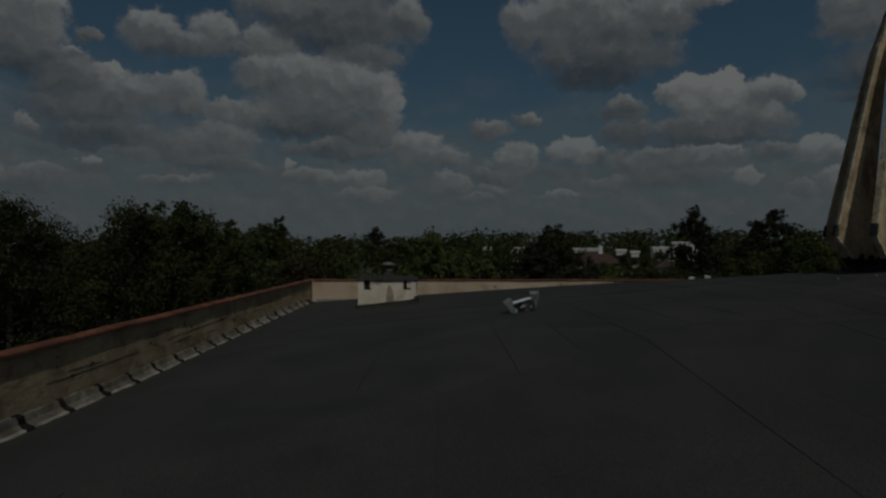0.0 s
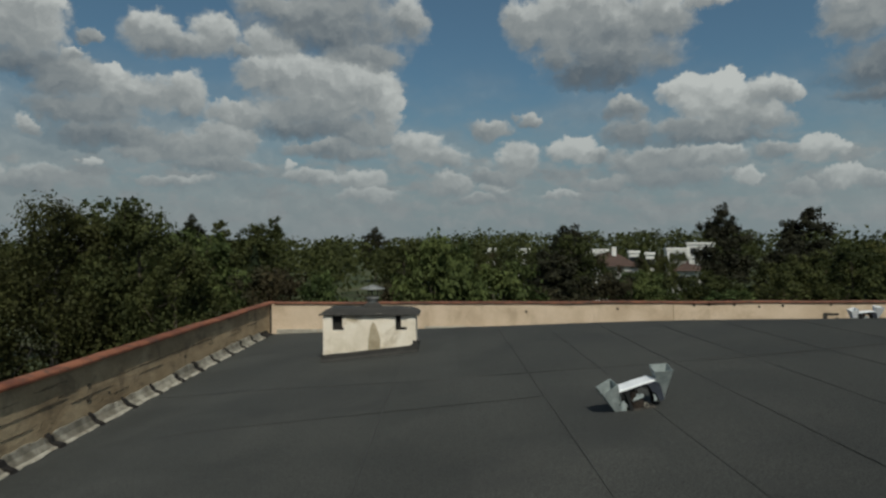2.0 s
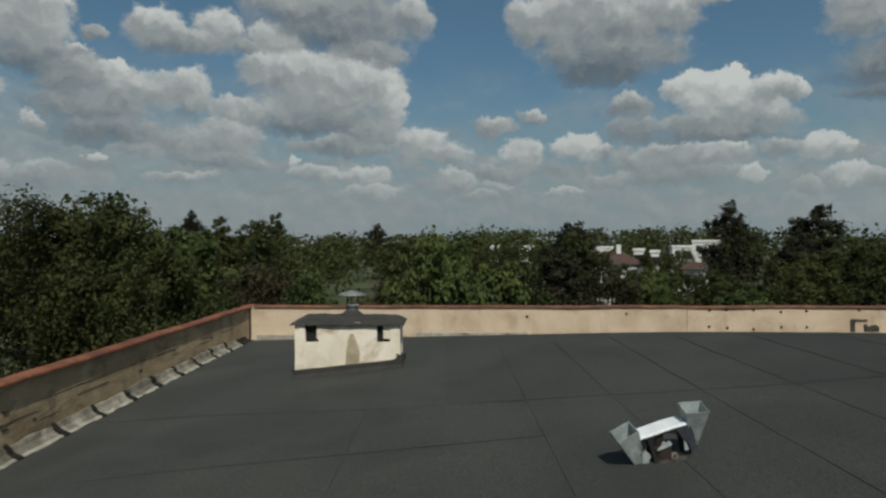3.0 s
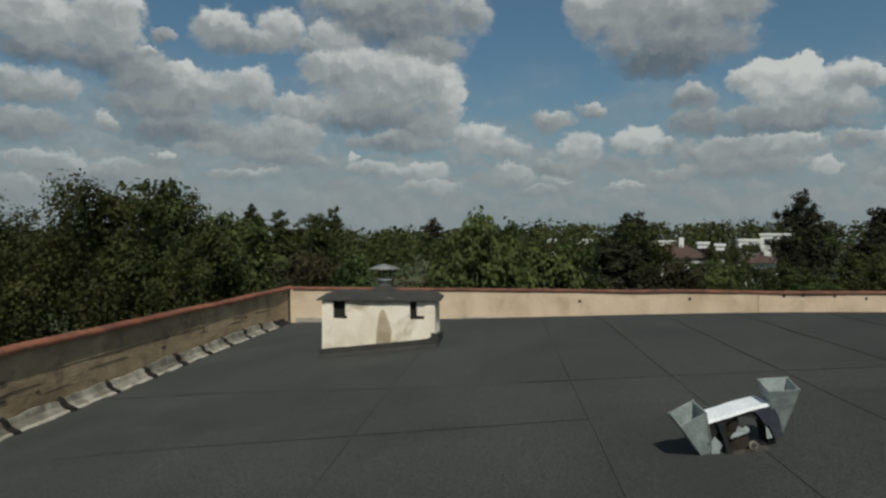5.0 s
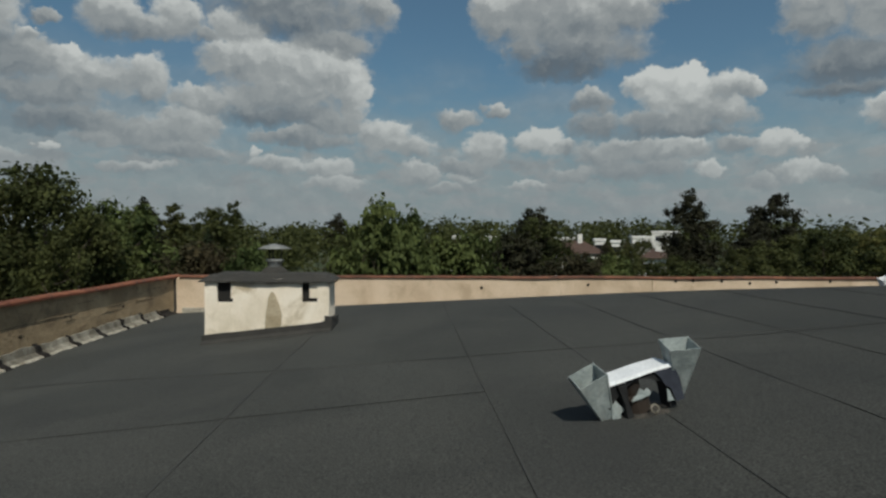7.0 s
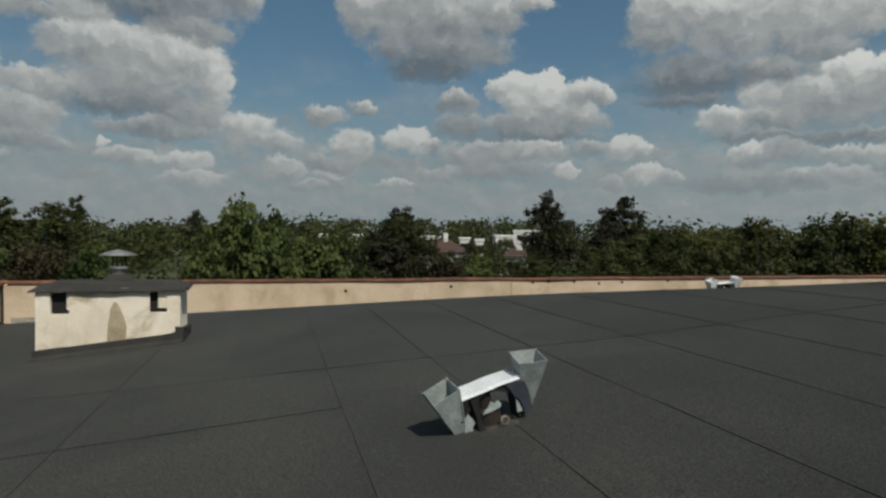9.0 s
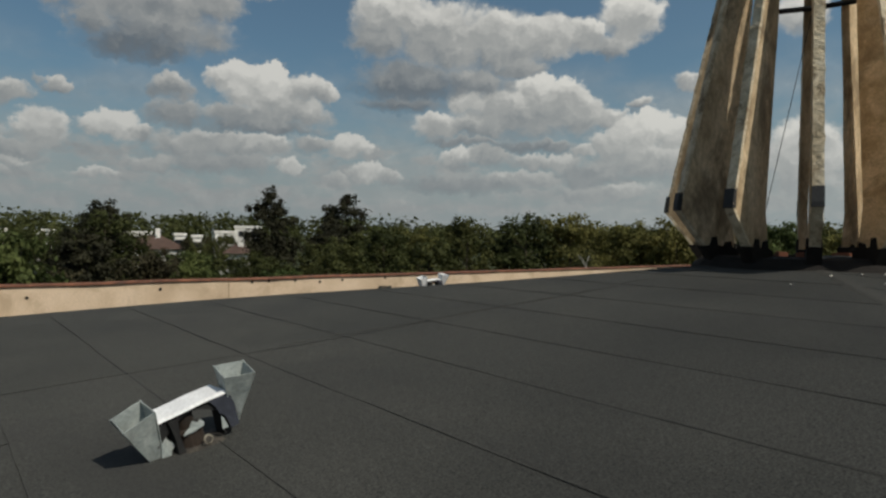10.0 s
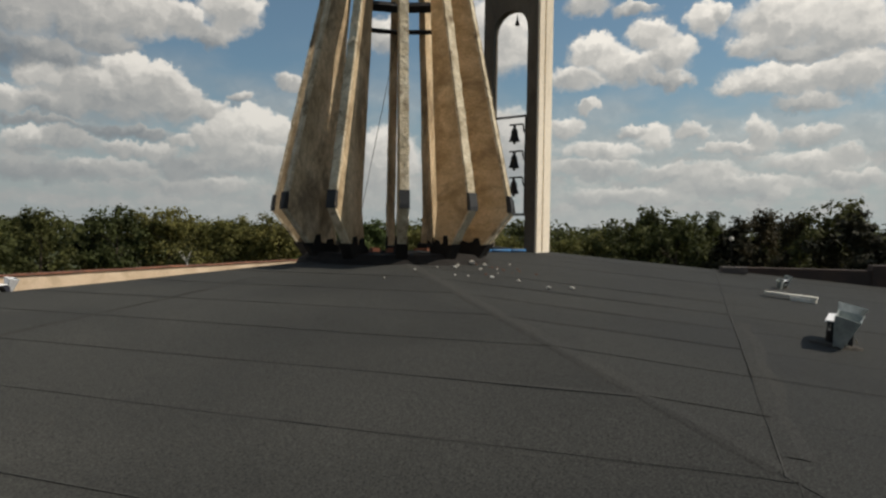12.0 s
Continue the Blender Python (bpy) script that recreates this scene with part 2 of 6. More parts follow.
def build_world():
    w = bpy.data.worlds.new("sky")
    w.use_nodes = True
    scene.world = w
    n = Net(w.node_tree)
    out = n.node("ShaderNodeOutputWorld")
    bg = n.node("ShaderNodeBackground")
    sky = n.node("ShaderNodeTexSky", sky_type="NISHITA", sun_disc=False)
    sky.sun_elevation, sky.sun_rotation = radians(SUN_EL), radians(SUN_AZ)
    sky.air_density, sky.dust_density, sky.ozone_density = 1.1, 1.6, 1.2
    way = n.node("ShaderNodeTexCoord").outputs["Generated"]
    sep = n.node("ShaderNodeSeparateXYZ")
    n.put(sep.inputs[0], way)
    az = n.math("DEGREES", n.math("ARCTAN2", sep.outputs[0], sep.outputs[1]))
    el = n.math("DEGREES", n.math("ARCSINE", sep.outputs[2]))
    flat = n.xyz(az, el, 0.0)
    warp = n.noise(flat, 0.34, 5.0, 0.55).outputs["Color"]
    bent = n.vmath("ADD", flat, n.vmath("MULTIPLY", n.vmath("SUBTRACT", warp, (0.5, 0.5, 0.5)), (3.0, 2.2, 0.0)))
    curl = n.noise(flat, 1.5, 4.0, 0.6).outputs["Color"]
    bent = n.vmath("ADD", bent, n.vmath("MULTIPLY", n.vmath("SUBTRACT", curl, (0.5, 0.5, 0.5)), (1.3, 1.1, 0.0)))

    # how deep a point lies in the nearest puff, and how sunlit and how high up in it
    one = puff_group()
    mass, weights, lights = -4.0, 0.0, 0.0
    for a, e, ra, re, tone in CLOUDS:
        q = n.node("ShaderNodeGroup", node_tree=one)
        q.inputs["Size"].default_value, q.inputs["Shift"].default_value = (0.9 / ra, 0.9 / re, 0.0), (-0.9 * a / ra, -0.9 * e / re, 0.0)
        q.inputs["Tone"].default_value = tone
        for socket, value in (("Place", bent), ("Mass", mass), ("Weights", weights), ("Lights", lights)):
            n.put(q.inputs[socket], value)
        mass, weights, lights = q.outputs["Mass"], q.outputs["Weights"], q.outputs["Lights"]
    sunlit = n.math("DIVIDE", n.math("ADD", lights, 0.02), n.math("ADD", weights, 0.05))

    def puff(da, de):
        """Height of the billows at a point shifted by da, de degrees."""
        p = n.vmath("ADD", bent, (da, de, 0.0))
        h = None
        for scale, share in ((0.36, 0.40), (0.85, 0.30), (1.9, 0.15), (4.1, 0.05)):
            v = n.node("ShaderNodeTexVoronoi", voronoi_dimensions="2D", feature="SMOOTH_F1")
            n.put(v.inputs["Vector"], n.vmath("ADD", n.vmath("MULTIPLY", p, (0.85, 1.15, 1.0)), (scale * 31, scale * 17, 0.0)))
            v.inputs["Scale"].default_value, v.inputs["Smoothness"].default_value = scale, 0.5
            q = n.math("MULTIPLY", v.outputs["Distance"], -share)
            h = q if h is None else n.math("ADD", h, q)
        return n.math("ADD", h, 0.45)

    here_puff, sun_puff = puff(0.0, 0.0), puff(0.35, 0.75)
    wisp = n.noise(flat, 0.50, 5.0, 0.54).outputs["Fac"]
    low = n.noise(n.vmath("MULTIPLY", flat, (0.30, 0.75, 1.0)), 1.0, 5.0, 0.6).outputs["Fac"]
    band = n.math("MULTIPLY", n.span(el, 0.5, 2.5), n.span(el, 10.5, 6.0))
    low = n.math("MULTIPLY_ADD", n.math("MULTIPLY_ADD", low, 3.6, -1.62), band, n.math("MULTIPLY_ADD", band, 0.9, -0.9))
    body = n.math("MAXIMUM", n.math("MAXIMUM", mass, low), -0.9)
    body = n.math("ADD", body, n.math("MULTIPLY_ADD", n.math("SUBTRACT", wisp, 0.5), 1.25, n.math("MULTIPLY_ADD", here_puff, 0.85, 0.05)))
    # away from the mapped clouds the sky goes on with scattered cumulus
    wide = n.noise(n.vmath("MULTIPLY", way, (1.0, 1.0, 2.2)), 3.1, 6.0, 0.6).outputs["Fac"]
    rest = n.span(n.math("ABSOLUTE", n.math("SUBTRACT", az, 34.0)), 74.0, 88.0)
    high = n.span(el, 19.0, 25.0)
    dens = n.node("ShaderNodeMix", data_type="FLOAT")
    n.put(dens.inputs[0], n.math("MAXIMUM", rest, high)), n.put(dens.inputs[2], body), n.put(dens.inputs[3], n.math("MULTIPLY_ADD", wide, 6.0, -3.1))
    # sunlit tops have crisp edges, shaded bases soft ones
    cover = n.span(dens.outputs[0], -0.42, n.math("MULTIPLY_ADD", sunlit, -0.85, 1.15))
    # thin veil between the heaps, thicker in the north-west
    veil = n.noise(n.vmath("MULTIPLY", flat, (0.10, 0.20, 1.0)), 1.0, 4.0, 0.55).outputs["Fac"]
    veil = n.math("MULTIPLY", n.span(n.math("ADD", veil, n.span(az, 0.0, -25.0, 0.0, 0.12)), 0.38, 0.66, 0.0, 0.66), n.span(el, 17.0, 7.0))
    cover = n.math("MAXIMUM", cover, veil)
    relief = n.math("SUBTRACT", here_puff, sun_puff)
    thin = n.span(dens.outputs[0], 1.0, 0.1)
    shade = n.math("ADD", n.math("MULTIPLY_ADD", relief, 0.50, 0.05), n.math("MULTIPLY_ADD", sunlit, 0.98, n.math("MULTIPLY", thin, 0.10)), clamp=True)
    shade = n.math("ADD", shade, n.math("MULTIPLY_ADD", wisp, 0.20, -0.10), clamp=True)
    cloud = n.ramp(shade, (0.05, CLOUD_TONES[0]), (0.33, CLOUD_TONES[1]), (0.62, CLOUD_TONES[2]), (1.0, CLOUD_TONES[3]))
    haze = n.span(el, 0.0, 14.5, 0.93, 0.09)
    blue = n.vmath("MULTIPLY", sky.outputs[0], (SKY_STRENGTH * 0.80, SKY_STRENGTH * 1.04, SKY_STRENGTH * 1.1))
    blue = n.mix(haze, blue, (0.262, 0.294, 0.310))
    cloud = n.mix(n.math("MULTIPLY", haze, 0.62), cloud, (0.292, 0.310, 0.318))
    col = n.mix(n.math("MULTIPLY", cover, 0.96), blue, cloud)
    # the sky is brighter towards the sun
    col = n.vmath("MULTIPLY", col, n.ramp(n.span(az, 10.0, 100.0), (0.0, (1.0, 1.0, 1.0)), (1.0, (1.28, 1.27, 1.25))))
    n.put(bg.inputs[0], col)
    n.put(out.inputs[0], bg.outputs[0])


build_world()
sun = new("sun", bpy.data.lights.new("sun", "SUN"))
sun.data.energy, sun.data.angle, sun.data.color = SUN_STRENGTH, radians(0.6), (1.0, 0.91, 0.795)
_a, _e = radians(SUN_AZ), radians(SUN_EL)
sun.matrix_world = look((math.sin(_a) * math.cos(_e) * 80, math.cos(_a) * math.cos(_e) * 80, math.sin(_e) * 80), (0, 0, 0))

# ---- materials ----
def material(name, colours, scale=4.0, fine=60.0, rough=0.8, metal=0.0, bump=0.3, bump_scale=None, fine_mix=0.35, stain=None, stain_scale=1.2,
             stain_mix=0.5, stretch=(1, 1, 1), spec=0.4, random_tint=0.0, island=0.0, bump_dist=0.01, speck=(0.55, 1.4), diffuse=0.3):
    """A surface with variation at a large and a fine scale, stains and relief, laid in object space."""
    m = bpy.data.materials.new(name)
    m.use_nodes = True
    n = Net(m.node_tree)
    out, sh = n.node("ShaderNodeOutputMaterial"), n.node("ShaderNodeBsdfPrincipled")
    n.put(out.inputs[0], sh.outputs[0])
    co = n.node("ShaderNodeNewGeometry").outputs["Position"]
    p = n.vmath("MULTIPLY", co, stretch)
    big = n.noise(p, scale, 5.0, 0.6, 0.4).outputs["Fac"]
    small = n.noise(p, fine, 3.0, 0.65).outputs["Fac"]
    k = len(colours)
    col = n.ramp(n.span(big, 0.28, 0.72), *[(i / max(1, k - 1), c) for i, c in enumerate(colours)])
    speck = n.ramp(small, (0.3, (speck[0],) * 3), (0.7, (speck[1],) * 3))
    col = n.mix(fine_mix, col, speck, "MULTIPLY")
    if stain:
        where = n.span(n.noise(n.vmath("ADD", p, (7.3, 2.1, 4.4)), stain_scale, 6.0, 0.65, 0.6).outputs["Fac"], 0.5, 0.68)
        col = n.mix(n.math("MULTIPLY", where, stain_mix), col, stain)
    if random_tint:
        r = n.node("ShaderNodeObjectInfo").outputs["Random"]
        col = n.mix(1.0, col, n.ramp(r, (0.0, (1 - random_tint,) * 3), (1.0, (1 + random_tint,) * 3)), "MULTIPLY")
    if island:
        r = n.node("ShaderNodeNewGeometry").outputs["Random Per Island"]
        col = n.mix(1.0, col, n.ramp(r, (0.0, (1 - island, 1 - island, 1 - island * 0.9)), (1.0, (1 + island, 1 + island * 0.8, 1 + island * 0.3))), "MULTIPLY")
    n.put(sh.inputs["Base Color"], col)
    sh.inputs["Metallic"].default_value = metal
    sh.inputs["Diffuse Roughness"].default_value = diffuse
    sh.inputs["Specular IOR Level"].default_value = spec
    n.put(sh.inputs["Roughness"], n.span(big, 0.2, 0.8, max(0.05, rough - 0.1), min(1.0, rough + 0.1)))
    if bump:
        h = n.math("ADD", n.math("MULTIPLY", n.noise(p, bump_scale or fine, 6.0, 0.6).outputs["Fac"], 0.6), n.math("MULTIPLY", big, 0.7))
        b = n.node("ShaderNodeBump")
        b.inputs["Strength"].default_value, b.inputs["Distance"].default_value = bump, bump_dist
        n.put(b.inputs["Height"], h)
        n.put(sh.inputs["Normal"], b.outputs[0])
    return m


def leaf_material(name, dark, light, trans=0.35):
    m = bpy.data.materials.new(name)
    m.use_nodes = True
    n = Net(m.node_tree)
    out = n.node("ShaderNodeOutputMaterial")
    sh, tr, add = n.node("ShaderNodeBsdfPrincipled"), n.node("ShaderNodeBsdfTranslucent"), n.node("ShaderNodeMixShader")
    geo = n.node("ShaderNodeNewGeometry")
    patch = n.noise(geo.outputs["Position"], 0.8, 4.0, 0.62).outputs["Fac"]
    f = n.math("ADD", n.math("MULTIPLY", geo.outputs["Random Per Island"], 0.35), n.math("MULTIPLY", n.span(patch, 0.3, 0.7), 0.65))
    col = n.ramp(f, (0.0, dark), (0.55, tuple((a + b) / 2 for a, b in zip(dark, light))), (1.0, light))
    r = n.node("ShaderNodeObjectInfo").outputs["Random"]
    col = n.mix(1.0, col, n.ramp(r, (0.0, (0.8, 0.85, 0.8)), (1.0, (1.2, 1.1, 1.0))), "MULTIPLY")
    n.put(sh.inputs["Base Color"], col)
    n.put(tr.inputs[0], col)
    sh.inputs["Roughness"].default_value = 0.7
    sh.inputs["Specular IOR Level"].default_value = 0.15
    add.inputs[0].default_value = trans
    n.put(add.inputs[1], sh.outputs[0]), n.put(add.inputs[2], tr.outputs[0]), n.put(out.inputs[0], add.outputs[0])
    return m


FELT = material("bitumen_felt", [(0.02776, 0.02803, 0.02575), (0.03349, 0.03376, 0.03094), (0.03949, 0.03958, 0.03622)], scale=0.7, fine=85, rough=0.9, bump=0.6, fine_mix=0.75,
                stain=(0.027, 0.027, 0.0265), stain_scale=0.5, stain_mix=0.5, random_tint=0.05, bump_dist=0.006, spec=0.25, speck=(0.05, 2.2), diffuse=1.0)
FELT_PALE = material("paler_felt", [(0.03185, 0.0313, 0.02821), (0.03731, 0.03658, 0.03303), (0.04277, 0.04186, 0.03776)], scale=0.9, fine=85, rough=0.9, bump=0.6, fine_mix=0.75, bump_dist=0.006, spec=0.25, speck=(0.05, 2.2), diffuse=1.0)
FELT_EDGE = material("bitumen_bead", [(0.030, 0.0292, 0.027), (0.042, 0.041, 0.038)], scale=3, fine=90, rough=0.85, bump=0.3)
FELT_CAP = material("bitumen_cap", [(0.030, 0.028, 0.025), (0.052, 0.048, 0.043)], scale=5, fine=70, rough=0.9, bump=0.7, bump_dist=0.02)
TAR = material("black_tar", [(0.015, 0.013, 0.012), (0.027, 0.024, 0.022)], scale=6, fine=50, rough=0.85, bump=0.6, bump_dist=0.02, spec=0.15)
PLASTER = material("cream_plaster", [(0.494, 0.3752, 0.2612), (0.589, 0.4607, 0.3325), (0.646, 0.513, 0.3847)], scale=1.1, fine=45, rough=0.92, bump=0.35,
                   stain=(0.40, 0.30, 0.20), stain_scale=1.5, stain_mix=0.65)
CONCRETE = material("brown_concrete", [(0.2596, 0.1843, 0.1038), (0.3699, 0.27, 0.1584), (0.4803, 0.3634, 0.2233)], scale=1.3, fine=40, rough=0.95, bump=0.6,
                    bump_scale=14, stain=(0.14, 0.10, 0.062), stain_scale=2.6, stain_mix=0.65, stretch=(1, 0.8, 1.1), bump_dist=0.03)
COPING = material("rust_red_coping", [(0.1105, 0.0357, 0.0187), (0.1785, 0.0612, 0.0306), (0.255, 0.09775, 0.051)], scale=2.6, fine=60, rough=0.8, bump=0.5,
                  stain=(0.060, 0.042, 0.034), stain_scale=5.5, stain_mix=0.9)
WHITEWASH = material("white_plaster", [(0.6596, 0.5771, 0.4559), (0.7566, 0.6693, 0.5529), (0.8148, 0.7372, 0.6305)], scale=2.6, fine=40, rough=0.93, bump=0.5, fine_mix=0.12,
                     stain=(0.40, 0.315, 0.20), stain_scale=2.2, stain_mix=0.8, bump_dist=0.015)
COPING_DULL = material("dull_brown_coping", [(0.09, 0.038, 0.022), (0.16, 0.065, 0.037), (0.25, 0.105, 0.058)], scale=3.1, fine=60, rough=0.85, bump=0.5, stain=(0.05, 0.036, 0.028), stain_scale=2.2, stain_mix=0.7)
CRACK = material("dark_crack", [(0.045, 0.034, 0.022), (0.085, 0.065, 0.042)], scale=8, fine=50, rough=0.95, bump=0.4)
DAMP = material("damp_patch", [(0.30, 0.24, 0.15), (0.46, 0.385, 0.275)], scale=4, fine=40, rough=0.95, bump=0.4)
SOOT = material("soot", [(0.012, 0.011, 0.01), (0.02, 0.018, 0.016)], scale=8, fine=50, rough=0.95, bump=0.4)
ZINC = material("galvanised_steel", [(0.2558, 0.2864, 0.2813), (0.3581, 0.3939, 0.3836), (0.4706, 0.5013, 0.4859)], scale=7, fine=60, rough=0.6, metal=0.3, bump=0.2,
                stain=(0.25, 0.25, 0.23), stain_scale=5, stain_mix=0.4, spec=0.5)
ZINC_DULL = material("dull_cowl_zinc", [(0.15, 0.152, 0.148), (0.22, 0.222, 0.216), (0.32, 0.322, 0.31)], scale=7, fine=60, rough=0.65, metal=0.3, bump=0.2, stain=(0.12, 0.11, 0.095), stain_scale=5, stain_mix=0.5)
ZINC_TOP = material("bright_sheet_metal", [(0.76, 0.76, 0.77), (0.86, 0.86, 0.87)], scale=9, fine=60, rough=0.55, metal=0.15, bump=0.1, spec=0.5)
ZINC_OLD = material("dirty_flashing", [(0.122, 0.1074, 0.08052), (0.2074, 0.1854, 0.1464), (0.3294, 0.305, 0.2501)], scale=5, fine=45, rough=0.75, metal=0.15, bump=0.4,
                    stain=(0.085, 0.07, 0.05), stain_scale=3, stain_mix=0.6, random_tint=0.25)
LIP = material("pale_lip", [(0.26, 0.235, 0.185), (0.46, 0.42, 0.35)], scale=5, fine=50, rough=0.8, bump=0.3, stain=(0.10, 0.07, 0.045), stain_scale=4, stain_mix=0.9)
DARK_STEEL = material("dark_steel", [(0.02, 0.02, 0.021), (0.035, 0.034, 0.033)], scale=8, fine=60, rough=0.6, metal=0.5, bump=0.2)
RUSTY = material("rusty_dark_pipe", [(0.021, 0.0156, 0.012), (0.039, 0.0276, 0.0204)], scale=9, fine=60, rough=0.85, metal=0.2, bump=0.5)
SHADED_STEEL = material("bluish_shaded_sheet", [(0.030, 0.033, 0.046), (0.052, 0.057, 0.074)], scale=7, fine=60, rough=0.6, metal=0.3, bump=0.2)
FIN = material("weathered_fin_concrete", [(0.3564, 0.2592, 0.1534), (0.5724, 0.4428, 0.283), (0.7668, 0.621, 0.4266)], scale=2.4, fine=30, rough=0.95, bump=0.6, bump_scale=14, fine_mix=0.55,
               stain=(0.15, 0.112, 0.072), stain_scale=2.6, stain_mix=0.75, stretch=(1, 1, 0.4), bump_dist=0.03, random_tint=0.08)
FIN_EDGE = material("crumbled_edge_render", [(0.45, 0.37, 0.25), (0.62, 0.53, 0.38), (0.74, 0.66, 0.51)], scale=5, fine=30, rough=0.95, bump=1.0, bump_scale=12,
                    stain=(0.17, 0.115, 0.065), stain_scale=4.5, stain_mix=0.85, bump_dist=0.05)
LEAD = material("grey_band", [(0.022, 0.0225, 0.0245), (0.038, 0.039, 0.041)], scale=6, fine=50, rough=0.7, bump=0.3)
FIN_BOUNCE = material("bounce_tan_fin_concrete", [(0.4094, 0.2875, 0.1541), (0.5934, 0.4381, 0.2587), (0.7383, 0.575, 0.3691)], scale=2.2, fine=30, rough=0.95, bump=0.6, bump_scale=14, fine_mix=0.5,
                    stain=(0.20, 0.135, 0.075), stain_scale=2.0, stain_mix=0.5, stretch=(1, 1, 1.8), bump_dist=0.03, random_tint=0.05)
# pylon and pier: one wall, its sunlit and shaded sides set by colour
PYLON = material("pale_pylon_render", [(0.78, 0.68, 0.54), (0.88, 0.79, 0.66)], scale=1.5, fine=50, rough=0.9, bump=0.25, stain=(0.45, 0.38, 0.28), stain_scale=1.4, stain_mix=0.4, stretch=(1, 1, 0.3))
SHADE_PIER = material("shade_toned_pier", [(0.10, 0.085, 0.068), (0.16, 0.138, 0.11)], scale=2, fine=40, rough=0.95, bump=0.5, stain=(0.06, 0.05, 0.04), stain_scale=2, stain_mix=0.6, stretch=(1, 1, 0.4))
BRONZE = material("dark_bronze", [(0.02, 0.019, 0.017), (0.04, 0.035, 0.028)], scale=8, fine=60, rough=0.45, metal=0.8, bump=0.2)
BLUE = material("blue_plastic", [(0.0375, 0.1275, 0.285), (0.0525, 0.18, 0.375)], scale=4, fine=60, rough=0.5, bump=0.1)
PALE = material("pale_board", [(0.55, 0.53, 0.48), (0.68, 0.66, 0.60)], scale=5, fine=60, rough=0.8, bump=0.3, stain=(0.35, 0.32, 0.26), stain_scale=5, stain_mix=0.5)
RUBBLE = material("rubble_chip", [(0.42, 0.40, 0.36), (0.62, 0.60, 0.55)], scale=20, fine=80, rough=0.9, bump=0.4, random_tint=0.25)
BRICK_SHADE = material("shade_dark_brick", [(0.045, 0.032, 0.026), (0.075, 0.05, 0.04)], scale=3, fine=50, rough=0.9, bump=0.6, stain=(0.03, 0.026, 0.024), stain_scale=2, stain_mix=0.6)
FACADE_DULL = material("dull_box_metal", [(0.075, 0.062, 0.056), (0.12, 0.10, 0.09)], scale=5, fine=50, rough=0.8, bump=0.3)
FACADE = material("facade_plaster", [(0.40, 0.34, 0.26), (0.50, 0.44, 0.35)], scale=0.8, fine=30, rough=0.93, bump=0.3, stain=(0.3, 0.26, 0.2), stain_scale=0.6, stain_mix=0.5)
GRASS = material("meadow", [(0.028, 0.04, 0.014), (0.05, 0.062, 0.022), (0.075, 0.07, 0.035)], scale=0.08, fine=2.5, rough=0.95, bump=0.5, stain=(0.06, 0.05, 0.03), stain_scale=0.05, bump_dist=0.2)
BARK = material("bark", [(0.05, 0.038, 0.027), (0.10, 0.08, 0.058)], scale=6, fine=30, rough=0.95, bump=0.9, stretch=(1, 1, 0.25), bump_dist=0.04)
BIRCH_PALE = material("pale_birch_bark", [(0.42, 0.40, 0.36), (0.58, 0.56, 0.52)], scale=5, fine=30, rough=0.85, bump=0.5, stain=(0.08, 0.07, 0.06), stain_scale=6, stain_mix=0.6, stretch=(1, 1, 2.5))
BIRCH = material("birch_bark", [(0.07, 0.062, 0.052), (0.13, 0.12, 0.10)], scale=5, fine=30, rough=0.85, bump=0.5, stain=(0.05, 0.045, 0.04), stain_scale=6, stain_mix=0.8, stretch=(1, 1, 2.5))
LEAF_MID = leaf_material("leaf_mid_green", (0.020, 0.026, 0.010), (0.092, 0.102, 0.036))
LEAF_BROWN = leaf_material("leaf_brownish", (0.024, 0.021, 0.013), (0.072, 0.062, 0.032), 0.2)
LEAF_BRIGHT = leaf_material("leaf_fresh_green", (0.020, 0.034, 0.012), (0.138, 0.174, 0.062))
LEAF_OLIVE = leaf_material("leaf_olive", (0.052, 0.056, 0.019), (0.205, 0.196, 0.068))
LEAF_BIRCH = leaf_material("leaf_birch", (0.012, 0.0135, 0.006), (0.094, 0.102, 0.037), 0.35)
CRUMBLE = material("crumbled_mortar", [(0.032, 0.029, 0.025), (0.05, 0.044, 0.037), (0.085, 0.075, 0.062)], scale=14, fine=60, rough=0.95, bump=0.9, bump_dist=0.02)
LEAF_DARK = leaf_material("leaf_dark", (0.013, 0.014, 0.010), (0.040, 0.040, 0.022), 0.15)
LEAF_NEEDLE = leaf_material("needles", (0.014, 0.020, 0.010), (0.045, 0.058, 0.026), 0.15)
HOUSE_WALL = material("house_render", [(0.68, 0.66, 0.62), (0.82, 0.80, 0.77)], scale=0.6, fine=10, rough=0.9, bump=0.1)
HOUSE_ROOF = material("brown_tile_roof", [(0.060, 0.036, 0.028), (0.095, 0.058, 0.044)], scale=1.0, fine=6, rough=0.85, bump=0.4, bump_dist=0.05)
GLASS_DARK = material("dark_pane", [(0.02, 0.022, 0.025), (0.03, 0.032, 0.035)], scale=1, fine=5, rough=0.15, bump=0.0, spec=0.6)


# ---- mesh helpers ----
def part(name, bm, mat, parent=None, label="", smooth=False):
    me = bpy.data.meshes.new(name)
    bm.to_mesh(me)
    bm.free()
    if smooth:
        for f in me.polygons:
            f.use_smooth = True
    for mm in (mat if isinstance(mat, (list, tuple)) else [mat]):
        me.materials.append(mm)
    ob = new(name, me)
    if parent is not None:
        ob.parent = parent
    if label:
        ob["label"] = label
    return ob


def empty(name, at=(0, 0, 0)):
    ob = new(name)
    ob.location = at
    ob.empty_display_size = 0.1
    return ob


